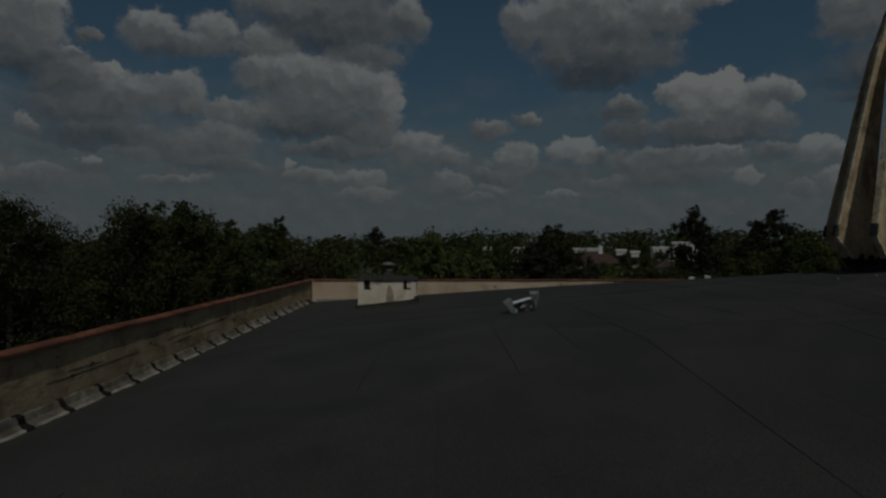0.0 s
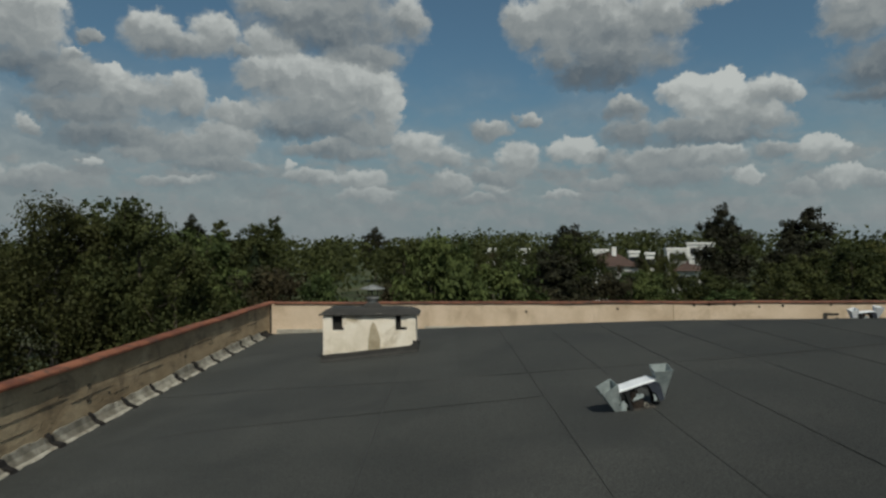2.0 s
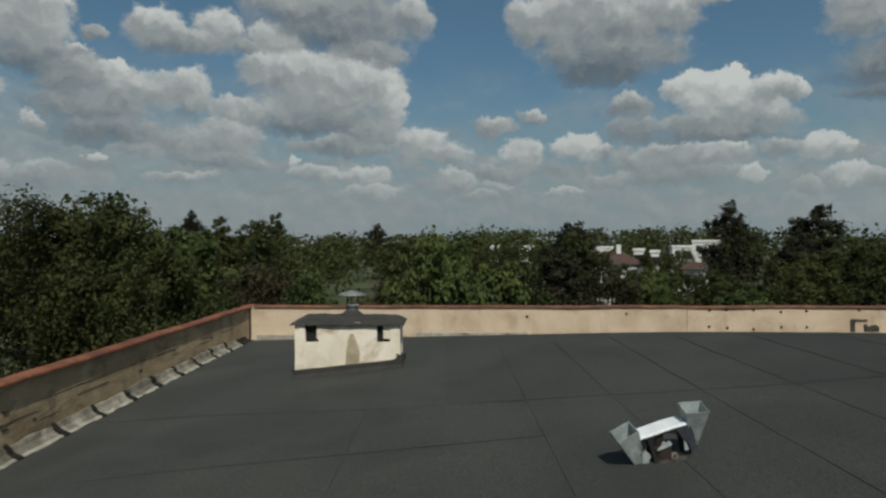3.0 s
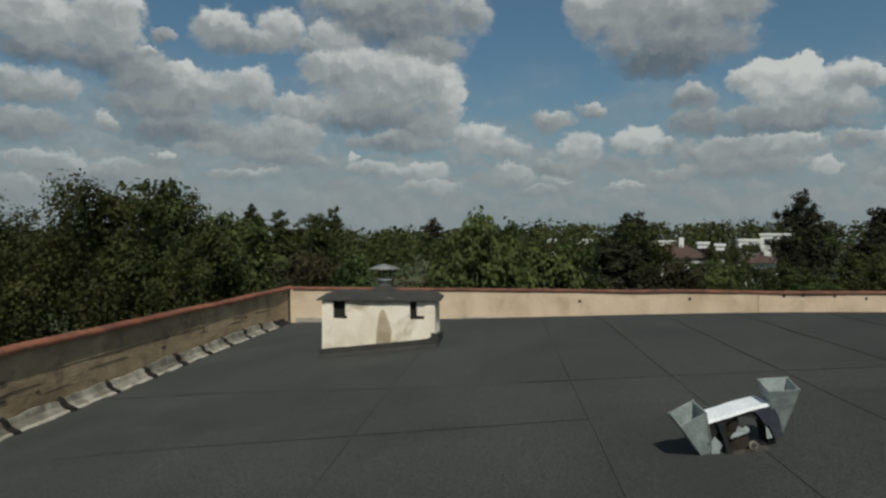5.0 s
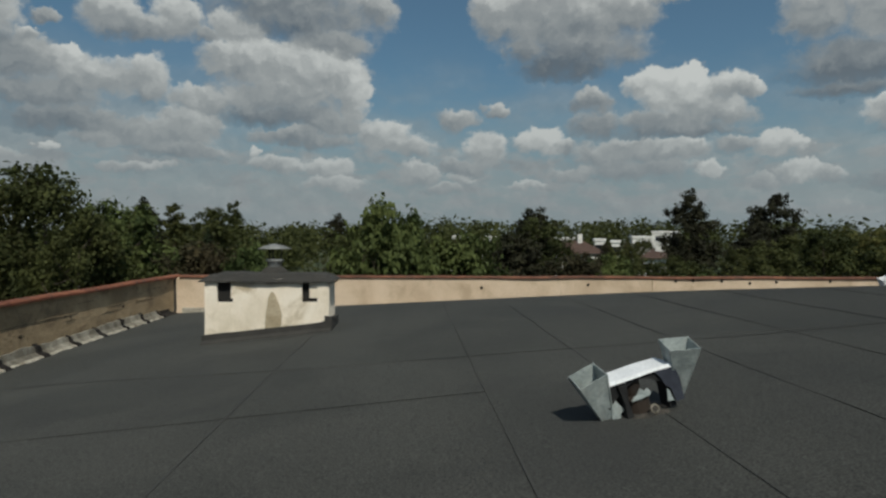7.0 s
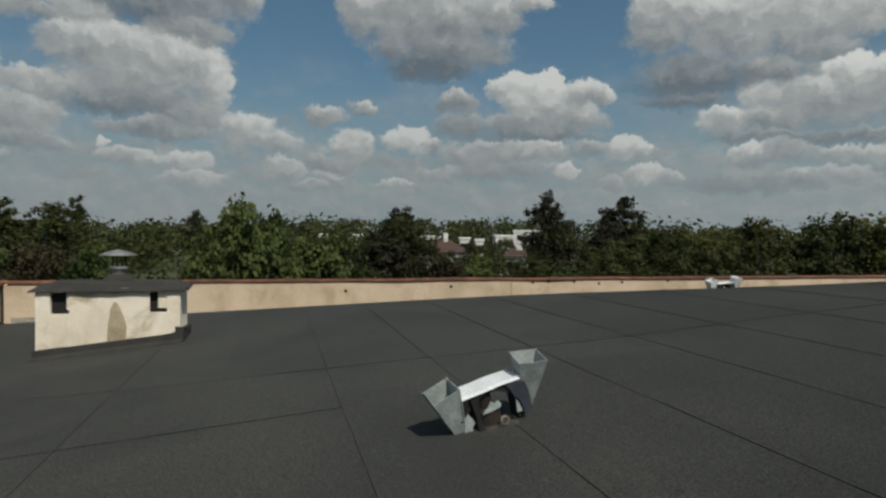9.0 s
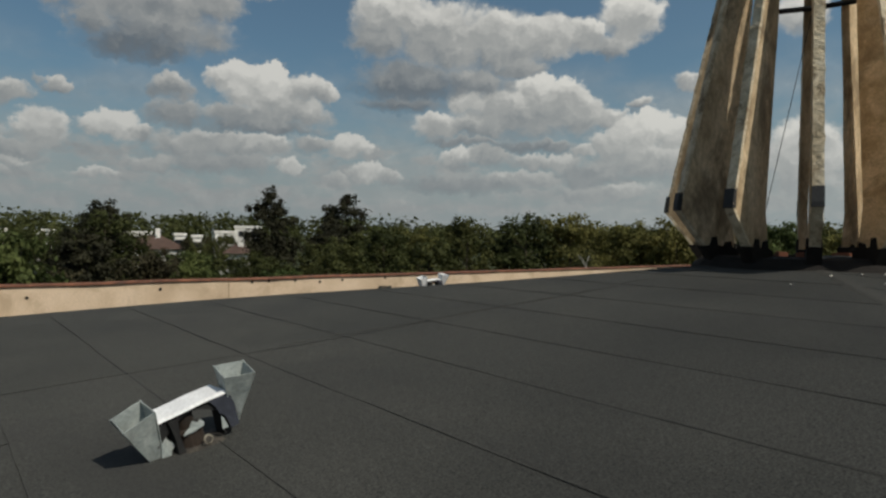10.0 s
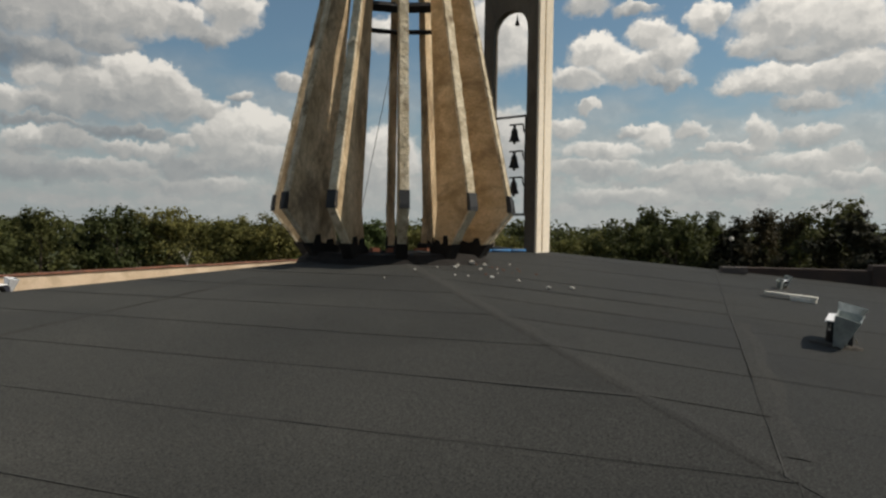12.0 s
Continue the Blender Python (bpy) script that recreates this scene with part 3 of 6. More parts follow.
def box(bm, x0, x1, y0, y1, z0, z1, bevel=0.0, m=None):
    """A box, with its edges rounded by bevel."""
    vs = [bm.verts.new((x, y, z)) for x in (x0, x1) for y in (y0, y1) for z in (z0, z1)]
    fs = [bm.faces.new([vs[i] for i in q]) for q in ((0, 1, 3, 2), (4, 6, 7, 5), (0, 4, 5, 1), (2, 3, 7, 6), (0, 2, 6, 4), (1, 5, 7, 3))]
    if m is not None:
        bmesh.ops.transform(bm, matrix=m, verts=vs)
    if bevel:
        bmesh.ops.bevel(bm, geom=list({e for f in fs for e in f.edges}), offset=bevel, segments=2, affect="EDGES", profile=0.6)
    return fs


def prism(bm, outline, axis, a, b):
    """Extrude an outline of (u, v) pairs along axis from a to b."""
    def at(u, v, w):
        return {"x": (w, u, v), "y": (u, w, v), "z": (u, v, w)}[axis]
    lo = [bm.verts.new(at(u, v, a)) for u, v in outline]
    hi = [bm.verts.new(at(u, v, b)) for u, v in outline]
    k = len(outline)
    for i in range(k):
        bm.faces.new((lo[i], lo[(i + 1) % k], hi[(i + 1) % k], hi[i]))
    bm.faces.new(lo[::-1])
    bm.faces.new(hi)
    bmesh.ops.recalc_face_normals(bm, faces=bm.faces)


def lathe(bm, rings, seg=20, centre=(0, 0, 0), caps=True):
    """A turned form from (radius, height) pairs."""
    rows = [[bm.verts.new((centre[0] + r * math.cos(2 * math.pi * i / seg), centre[1] + r * math.sin(2 * math.pi * i / seg), centre[2] + z)) for i in range(seg)] for r, z in rings]
    for a, b in zip(rows, rows[1:]):
        for i in range(seg):
            bm.faces.new((a[i], a[(i + 1) % seg], b[(i + 1) % seg], b[i]))
    if caps:
        bm.faces.new(rows[0][::-1])
        bm.faces.new(rows[-1])


def rod(bm, a, b, r, r2=None, seg=8):
    """A round bar from a to b."""
    a, b = Vector(a), Vector(b)
    q = (b - a).to_track_quat("Z", "Y").to_matrix()
    rows = []
    for p, rr in ((a, r), (b, r2 or r)):
        rows.append([bm.verts.new(p + q @ Vector((rr * math.cos(2 * math.pi * i / seg), rr * math.sin(2 * math.pi * i / seg), 0))) for i in range(seg)])
    for i in range(seg):
        bm.faces.new((rows[0][i], rows[0][(i + 1) % seg], rows[1][(i + 1) % seg], rows[1][i]))
    bm.faces.new(rows[0][::-1])
    bm.faces.new(rows[1])


def wobble(bm, amount, scale, seed=0.0, axes=(1, 1, 1)):
    for v in bm.verts:
        d = noise.noise_vector(v.co * scale + Vector((seed, seed * 1.7, -seed)))
        v.co += Vector((d.x * axes[0], d.y * axes[1], d.z * axes[2])) * amount

# ---- large structure: ground, roof planes, parapets ----
GROUND = -7.0
WEST, NORTH, EAST, SOUTH = -4.81, 24.38, 13.15, -3.0     # inner faces of the outer walls


def slope_west(x):
    return -0.23 + 0.108 * (x + 4.67)


def slope_south(x, y):
    return 0.653 + 0.047 * (x - 3.51) + 0.083 * (y - 9.27)


def north_pitch(x):
    """The north slope is a little flatter towards the tower."""
    u = min(1.0, max(0.0, (x - 2.5) / 4.5))
    return 0.174 - 0.019 * u * u * (3 - 2 * u)


def slope_north(x, y):
    return -0.23 + north_pitch(x) * (24.0 - y)


def gutter(x, y):
    """The fall towards the outlet along the foot of the west parapet."""
    u = min(1.0, max(0.0, (-2.7 - x) / 1.9))
    return 0.011 * min(10.0, max(0.0, 20.5 - y)) * u * u * (3 - 2 * u)


def roof_z(x, y):
    """Height of the hipped roof."""
    return min(slope_west(x), slope_south(x, y), slope_north(x, y)) - gutter(x, y)


def south_hip(x):
    return 9.27 + 0.739 * (x - 3.51)


def north_hip(x):
    return min(24.2, 24.0 - 0.108 * (x + 4.67) / north_pitch(x)) if x < 9.81 else 15.846 - 0.1975 * x


def build_ground():
    bm = bmesh.new()
    r = 2400.0
    rings = [0, 30, 60, 120, 250, 600, r]
    seg = 48
    rows = []
    for q in rings[1:]:
        rows.append([bm.verts.new((5 + q * math.cos(2 * math.pi * i / seg), 10 + q * math.sin(2 * math.pi * i / seg), GROUND)) for i in range(seg)])
    c = bm.verts.new((5, 10, GROUND))
    for i in range(seg):
        bm.faces.new((c, rows[0][i], rows[0][(i + 1) % seg]))
        for a, b in zip(rows, rows[1:]):
            bm.faces.new((a[i], b[i], b[(i + 1) % seg], a[(i + 1) % seg]))
    tagged(part("ground", bm, GRASS), "dark summer meadow ground under the trees", "ground", kind="structure")


build_ground()


def roof_deck():
    """The deck under the felt, as one slab that follows the slopes."""
    bm = bmesh.new()
    xs = [WEST + (EAST - WEST) * i / 40 for i in range(41)]
    ys = [SOUTH + (NORTH - SOUTH) * j / 60 for j in range(61)]
    top = [[bm.verts.new((x, y, roof_z(x, y) - 0.03)) for y in ys] for x in xs]
    for i in range(40):
        for j in range(60):
            bm.faces.new((top[i][j], top[i + 1][j], top[i + 1][j + 1], top[i][j + 1]))
    return tagged(part("roof", bm, FELT_EDGE), "low hipped flat roof covered in dark grey bitumen felt", "roof", kind="structure")


roof = roof_deck()


# outer walls and parapets
def wall_west():
    z_top = 0.50
    bm = bmesh.new()
    # one rough pour: the face leans and swells a little, in courses of formwork boards
    n = 180
    levels = [GROUND, -0.45, -0.16, -0.155, 0.02, 0.026, 0.19, 0.195, 0.35, 0.356, z_top]
    rows = []
    for j in range(n + 1):
        y = SOUTH - 0.4 + (NORTH + 0.35 - SOUTH + 0.4) * j / n
        row = []
        for k, z in enumerate(levels):
            board = (k + 1) // 2
            x = WEST + 0.004 * noise.noise(Vector((y * 0.7, 0.0, 0.0))) + 0.0012 * noise.noise(Vector((y * 1.9, board * 5.1, 2.0)))
            dz = 0.012 * noise.noise(Vector((y * 0.8, board * 2.3, 5.0))) if 0 < k < len(levels) - 1 else 0.0
            row.append(bm.verts.new((x, y, z + dz)))
        row += [bm.verts.new((WEST - 0.17, y, z_top)), bm.verts.new((WEST - 0.17, y, GROUND))]
        rows.append(row)
    k = len(rows[0])
    for p, q in zip(rows, rows[1:]):
        for i in range(k):
            bm.faces.new((p[i], p[(i + 1) % k], q[(i + 1) % k], q[i]))
    bm.faces.new(rows[0][::-1])
    bm.faces.new(rows[-1])
    bmesh.ops.recalc_face_normals(bm, faces=bm.faces)
    return tagged(part("wall_west", bm, CONCRETE), "rough brown concrete parapet wall with cracks and board marks", "parapet", kind="structure")


def coping_run(bm, length, along, start, across, z, width, seed, thick=1.0):
    """A rounded coping of fired clay or rusted sheet with a slightly wavy line."""
    prof = [(-0.5, -0.012), (-0.5, 0.035), (-0.42, 0.062), (-0.15, 0.082), (0.15, 0.082), (0.42, 0.062), (0.5, 0.035), (0.5, -0.012)]
    n = int(length / 0.3)
    rows = []
    for j in range(n + 1):
        s = start + length * j / n
        w = noise.noise(Vector((s * 0.8, seed, 0))) * 0.014 + noise.noise(Vector((s * 3.1, seed, 0))) * 0.006
        h = noise.noise(Vector((s * 0.55, seed, 5))) * 0.014 + noise.noise(Vector((s * 2.6, seed, 5))) * 0.005
        row = []
        for u, v in prof:
            c, q = across + u * width + w, z + v * thick + h
            row.append(bm.verts.new((c, s, q) if along == "y" else (s, c, q)))
        rows.append(row)
    k = len(prof)
    for a, b in zip(rows, rows[1:]):
        for i in range(k):
            bm.faces.new((a[i], a[(i + 1) % k], b[(i + 1) % k], b[i]))
    bm.faces.new(rows[0])
    bm.faces.new(rows[-1])
    bmesh.ops.recalc_face_normals(bm, faces=bm.faces)


west = wall_west()
bm = bmesh.new()
coping_run(bm, NORTH + 0.35 - SOUTH + 0.4, "y", SOUTH - 0.4, WEST - 0.064, 0.515, 0.232, 1.0, 0.62)
part("coping", bm, COPING, west, "rust-red rounded coping")

bm = bmesh.new()
n = 70
rows = []
for j in range(n + 1):
    x = WEST + (26.0 - WEST) * j / n
    k = noise.noise(Vector((x * 0.8, 9.0, 0))) * 0.008
    rows.append([bm.verts.new(p) for p in ((x, NORTH + k, GROUND), (x, NORTH + k, 0.0), (x, NORTH + k * 1.5, 0.51), (x, NORTH + 0.32, 0.51), (x, NORTH + 0.32, GROUND))])
for a, b in zip(rows, rows[1:]):
    for i in range(5):
        bm.faces.new((a[i], a[(i + 1) % 5], b[(i + 1) % 5], b[i]))
bm.faces.new(rows[0]), bm.faces.new(rows[-1])
bmesh.ops.recalc_face_normals(bm, faces=bm.faces)
north = tagged(part("wall_north", bm, PLASTER), "cream plastered parapet wall with a rusty coping", "parapet", kind="structure")
bm = bmesh.new()
coping_run(bm, 26.0 - WEST - 0.1, "x", WEST + 0.1, NORTH + 0.15, 0.515, 0.38, 2.0, 0.5)
part("coping", bm, COPING_DULL, north, "dull brown flat coping")

# expansion joint, anchor holes and pale skirting strips of the north parapet
bm = bmesh.new()
box(bm, 5.75, 5.772, NORTH - 0.006, NORTH + 0.01, -0.25, 0.47)
part("joint", bm, CONCRETE, north)
for hx, hz in ((1.9, 0.30), (4.3, 0.37), (6.30, 0.455), (6.70, 0.47), (7.36, 0.463), (8.01, 0.41), (8.63, 0.44), (9.89, 0.46), (6.29, 0.06), (6.73, 0.03), (7.36, 0.0), (8.03, 0.05), (8.64, 0.05)):
    bm = bmesh.new()
    lathe(bm, [(0.028, -0.012), (0.034, 0.0), (0.02, 0.008)], 8)
    bmesh.ops.transform(bm, matrix=pose(hx, NORTH - 0.012, hz, 90, 0, 0), verts=bm.verts)
    part("anchor_hole", bm, SOOT, north)
# plaster broken away to the dark masonry
for outline in ([(9.69, -0.05), (9.68, 0.23), (9.74, 0.25), (9.95, 0.235), (10.08, 0.24), (10.10, 0.19), (9.92, 0.185), (9.80, 0.19), (9.79, 0.08), (9.80, -0.05)],
                [(10.02, -0.05), (10.0, 0.10), (10.06, 0.14), (10.12, 0.06), (10.20, 0.10), (10.30, 0.11), (10.38, 0.05), (10.37, -0.05)]):
    bm = bmesh.new()
    prism(bm, outline, "y", NORTH - 0.016, NORTH + 0.02)
    part("broken_plaster", bm, CRUMBLE, north, "dark patch of broken plaster")
for x0, x1 in ((-4.62, -3.55), (-3.52, -2.3), (-0.75, 0.75), (0.8, 1.9)):
    bm = bmesh.new()
    box(bm, x0, x1, NORTH - 0.11, NORTH - 0.004, -0.30, (-0.165 if x0 < -1 else -0.085) + 0.02 * random.random(), 0.012)
    wobble(bm, 0.012, 3.0, x0)
    part("skirting", bm, LIP, north, "pale metal skirting strip")

# plain walls that close the building
bm = bmesh.new()
box(bm, WEST, EAST + 3.3, SOUTH - 0.35, SOUTH, GROUND, 0.1)
tagged(part("wall_south", bm, FACADE), "plain plastered south wall of the building", "wall", kind="structure")
bm = bmesh.new()
prism(bm, [(SOUTH, GROUND), (SOUTH, slope_south(EAST, SOUTH) - 0.02), (13.8, slope_south(EAST, 13.8) - 0.02), (NORTH, slope_north(EAST, NORTH) - 0.02), (NORTH, GROUND)], "x", EAST - 0.02, EAST + 0.3)
tagged(part("wall_east", bm, FACADE), "plain plastered gable wall under the roof verge", "wall", kind="structure")
# verge parapet: the shade on its inner face is put into the brick colour
bm = bmesh.new()
box(bm, EAST + 0.02, EAST + 0.28, SOUTH, 8.75, slope_south(EAST, SOUTH) - 0.3, 1.15, 0.02)
wobble(bm, 0.01, 1.5, 4)
low = tagged(part("wall_verge", bm, BRICK_SHADE), "low brick parapet along the verge, darkened for its shaded side", "parapet", kind="structure")
bm = bmesh.new()
box(bm, EAST - 0.01, EAST + 0.31, 6.35, 6.70, 0.80, 1.23, 0.015)
part("pier", bm, BRICK_SHADE, low)
# cracks and open board joints in the west parapet: start, end, height, rise, half width
def crack(y0, y1, z0, rise, wide, seed):
    bm = bmesh.new()
    prev = None
    k = max(4, int((y1 - y0) / 0.06))
    for j in range(k + 1):
        y = y0 + (y1 - y0) * j / k
        z = z0 + rise * (y - y0) + 0.007 * noise.noise(Vector((y * 2.1, seed, 2))) + 0.005 * noise.noise(Vector((y * 9, seed, 5)))
        w = wide * (0.25 + 1.1 * abs(noise.noise(Vector((y * 3.4, seed, 7))))) * min(1.0, 4.0 * min(j, k - j) / k + 0.1)
        x = WEST + 0.0055
        cur = [bm.verts.new(p) for p in ((x - 0.03, y, z - w), (x, y, z - w * 0.8), (x, y, z + w * 0.8), (x - 0.03, y, z + w))]
        if prev:
            for q in range(3):
                bm.faces.new((prev[q], cur[q], cur[q + 1], prev[q + 1]))
        prev = cur
    bmesh.ops.recalc_face_normals(bm, faces=bm.faces)
    part("crack", bm, CRACK, west)


crack(15.95, 20.1, 0.215, 0.0, 0.011, 3.0)
crack(10.4, 12.2, 0.30, -0.01, 0.008, 5.0)
crack(11.6, 14.6, 0.12, 0.012, 0.006, 7.0)
crack(8.2, 10.6, 0.05, 0.01, 0.008, 9.0)
for k in range(34):
    y, z = 2.0 + 21.0 * random.random(), -0.02 + 0.42 * random.random()
    crack(y, y + 0.25 + 0.9 * random.random() ** 2, z, 0.03 * (random.random() - 0.5), 0.003 + 0.004 * random.random(), k * 2.7)
# pits where the face has spalled
for k in range(16):
    y, z, r = 4.0 + 18.0 * random.random(), 0.0 + 0.36 * random.random(), 0.018 + 0.035 * random.random()
    bm = bmesh.new()
    lathe(bm, [(r, 0.0), (r * 0.9, 0.010), (r * 0.3, 0.014)], 9)
    wobble(bm, 0.35 * r, 26, k)
    bmesh.ops.transform(bm, matrix=pose(WEST - 0.008, y, z, 0, 90, 0) @ Matrix.Diagonal((0.55, 1.3, 1, 1)), verts=bm.verts)
    part("spalled_pit", bm, CRACK, west)
# tarred strip behind the flashing
bm = bmesh.new()
prev = None
for k in range(89):
    y = -2.4 + 0.3 * k
    z = roof_z(WEST + 0.1, y)
    h = 0.10 + 0.02 * noise.noise(Vector((y * 1.9, 2, 6)))
    cur = [bm.verts.new(p) for p in ((WEST - 0.02, y, z - 0.05), (WEST - 0.02, y, z + h + 0.02), (WEST + 0.018, y, z + h), (WEST + 0.03, y, z + 0.05), (WEST + 0.19, y, z + 0.012), (WEST + 0.20, y, z - 0.05))]
    if prev:
        for q in range(6):
            bm.faces.new((prev[q], prev[(q + 1) % 6], cur[(q + 1) % 6], cur[q]))
    prev = cur
bmesh.ops.recalc_face_normals(bm, faces=bm.faces)
part("tarred_strip", bm, TAR, west, "black tarred strip behind the flashing")


def flashing(y, length, seed):
    """A bent sheet: an upright leaf with a ragged top, a sloping shelf and a pale turned-down lip."""
    bm, lip = bmesh.new(), bmesh.new()
    k = 10
    prev = low = None
    lean, tall = 0.03 * random.random(), 0.135 + 0.045 * random.random()
    for i in range(k + 1):
        yy = y + length * i / k
        z = roof_z(WEST + 0.1, yy)
        a, b = noise.noise(Vector((yy * 5, seed, 0))), noise.noise(Vector((yy * 11, seed, 4)))
        end = 0.010 if i in (0, k) else 0.0
        top = z + tall + 0.022 * a + 0.012 * b - end
        x = WEST + 0.03 + 0.012 * b
        cur = [bm.verts.new(p) for p in ((x, yy, top), (x + 0.012 + lean, yy, top - 0.004), (x + 0.034 + lean, yy, z + 0.080 + 0.012 * b), (WEST + 0.150 + 0.010 * a, yy, z + 0.026), (WEST + 0.150, yy, z + 0.006), (x, yy, z + 0.006))]
        lo = [lip.verts.new(p) for p in ((WEST + 0.148 + 0.010 * a, yy, z + 0.034 + 0.004 * b), (WEST + 0.180 + 0.014 * a, yy, z + 0.024 + 0.006 * b), (WEST + 0.205 + 0.014 * a, yy, z - 0.01), (WEST + 0.150, yy, z - 0.01))]
        if prev:
            for q in range(6):
                bm.faces.new((prev[q], prev[(q + 1) % 6], cur[(q + 1) % 6], cur[q]))
            for q in range(4):
                lip.faces.new((low[q], low[(q + 1) % 4], lo[(q + 1) % 4], lo[q]))
        else:
            bm.faces.new(cur), lip.faces.new(lo)
        prev, low = cur, lo
    bm.faces.new(prev), lip.faces.new(low)
    for m in (bm, lip):
        bmesh.ops.recalc_face_normals(m, faces=m.faces)
    f = part("flashing_sheet", bm, ZINC_OLD, west)
    part("lip", lip, LIP, f, "pale bent lip")
    # blot of tar over the open joint
    bm = bmesh.new()
    z = roof_z(WEST + 0.1, y + length)
    w = 0.012 + 0.03 * random.random()
    prism(bm, [(WEST + 0.02, z - 0.01), (WEST + 0.02, z + tall + 0.01), (WEST + 0.07 + lean, z + tall - 0.02), (WEST + 0.10, z + 0.075), (WEST + 0.20, z + 0.045), (WEST + 0.235, z - 0.01)], "y", y + length + 0.03 - w, y + length + 0.05 + w)
    wobble(bm, 0.02, 11, seed)
    part("tar_blot", bm, TAR, f, "black blot of tar")


# upturned flashing along the foot of the west parapet
for k in range(29):
    y = 15.42 + 0.878 * (k - 20)
    if -2.4 < y < 23.3:
        shift = 0.05 * noise.noise(Vector((k * 1.7, 0, 0)))
        flashing(y + shift, 0.79 + 0.03 * noise.noise(Vector((k * 2.9, 1, 0))), k * 1.37)
# open joint in the corner of the two parapets, its shade put into dark colour
bm = bmesh.new()
box(bm, WEST - 0.01, WEST + 0.035, NORTH - 0.06, NORTH + 0.01, -0.24, 0.46, 0.008)
wobble(bm, 0.014, 6, 2)
part("corner_joint", bm, CRUMBLE, west, "corner joint with its shade put into the dark colour")

# ---- chimney ----
def build_chimney():
    x0, x1, y0, y1 = -2.33, -0.74, 18.30, 19.00
    ztop = 0.86
    th = empty("chimney", (x0, y0, 0.0))
    inv = Matrix.Translation((-x0, -y0, 0))

    def add(name, bm, mat, label="", parent=None, smooth=False):
        bmesh.ops.transform(bm, matrix=inv, verts=bm.verts)
        return part(name, bm, mat, parent or th, label, smooth)

    # front wall with two flue openings, as a frame of blocks in one mesh
    bm = bmesh.new()
    holes = [(-2.17, -1.97), (-1.09, -0.89)]
    zh0, zh1 = 0.56, 0.825
    xs = [x0, holes[0][0], holes[0][1], holes[1][0], holes[1][1], x1]
    for a, b in zip(xs, xs[1:]):
        if (a, b) in holes:
            box(bm, a, b, y0, y0 + 0.22, -0.2, zh0)
            box(bm, a, b, y0, y0 + 0.22, zh1, ztop)
        else:
            box(bm, a, b, y0, y0 + 0.22, -0.2, ztop)
    box(bm, x0, x1, y0 + 0.46, y1, -0.2, ztop)
    box(bm, x0, x0 + 0.1, y0 + 0.22, y0 + 0.46, -0.2, ztop)
    box(bm, x1 - 0.1, x1, y0 + 0.22, y0 + 0.46, -0.2, ztop)
    bmesh.ops.remove_doubles(bm, verts=bm.verts, dist=0.0005)
    bmesh.ops.subdivide_edges(bm, edges=[e for e in bm.edges if e.calc_length() > 0.3], cuts=3, use_grid_fill=True)
    wobble(bm, 0.010, 3.5, 2.0)
    add("body", bm, WHITEWASH, "peeling whitewashed plaster body")
    # black block close behind the face, in place of the flues' shaded depth
    bm = bmesh.new()
    box(bm, x0 + 0.1, x1 - 0.1, y0 + 0.055, y0 + 0.46, -0.2, ztop - 0.02)
    add("flue_lining", bm, SOOT, "sooty black filling for the shaded depth of the flues")
    # half displaced bricks inside the openings
    for a, b in ((-2.005, -1.96), (-0.995, -0.885)):
        bm = bmesh.new()
        box(bm, a, b, y0 + 0.02, y0 + 0.2, zh0 + 0.05, zh1 + 0.02, 0.008)
        wobble(bm, 0.006, 8, a)
        add("flue_brick", bm, WHITEWASH)
    # damp stain in the plaster, a thin skin of its own ragged shape
    bm = bmesh.new()
    pts = []
    for i in range(44):
        a = 2 * math.pi * i / 44
        r = 1 + 0.35 * noise.noise(Vector((math.cos(a) * 2.2, math.sin(a) * 2.2, 7)))
        w = 0.095 - 0.040 * math.sin(a)
        pts.append((-1.46 + w * r * math.cos(a) + 0.012 * math.cos(2 * a), 0.42 + (0.28 + 0.02 * noise.noise(Vector((a * 3, 0, 0)))) * math.sin(a)))
    c = bm.verts.new((-1.47, y0 - 0.014, 0.43))
    vs = [bm.verts.new((u, y0 - 0.014, v)) for u, v in pts]
    for i in range(44):
        bm.faces.new((c, vs[i], vs[(i + 1) % 44]))
    bmesh.ops.recalc_face_normals(bm, faces=bm.faces)
    r = bmesh.ops.extrude_face_region(bm, geom=list(bm.faces))
    bmesh.ops.translate(bm, vec=(0, 0.012, 0), verts=[v for v in r["geom"] if isinstance(v, bmesh.types.BMVert)])
    bmesh.ops.recalc_face_normals(bm, faces=bm.faces)
    add("damp_patch", bm, DAMP, "brown damp stain")
    # felt upstand round the foot, higher at the east corner
    bm = bmesh.new()
    n = 12
    rows = []
    for i in range(n + 1):
        x = x0 - 0.03 + (x1 - x0 + 0.06) * i / n
        g = slope_west(x)
        h = 0.115 + 0.012 * noise.noise(Vector((x * 4, 0, 0))) + (0.05 if i == n else 0.0)
        rows.append([bm.verts.new(p) for p in ((x, y0 - 0.12, g - 0.01), (x, y0 - 0.11, g + 0.016), (x, y0 - 0.03, g + 0.045), (x, y0 - 0.026, g + h), (x, y0 + 0.03, g + h), (x, y0 + 0.03, g - 0.01))])
    for a, b in zip(rows, rows[1:]):
        for i in range(6):
            bm.faces.new((a[i], a[(i + 1) % 6], b[(i + 1) % 6], b[i]))
    bm.faces.new(rows[0]), bm.faces.new(rows[-1])
    bmesh.ops.recalc_face_normals(bm, faces=bm.faces)
    add("upstand", bm, FELT_CAP, "black felt upstand round the foot")
    bm = bmesh.new()
    g = slope_west(x1)
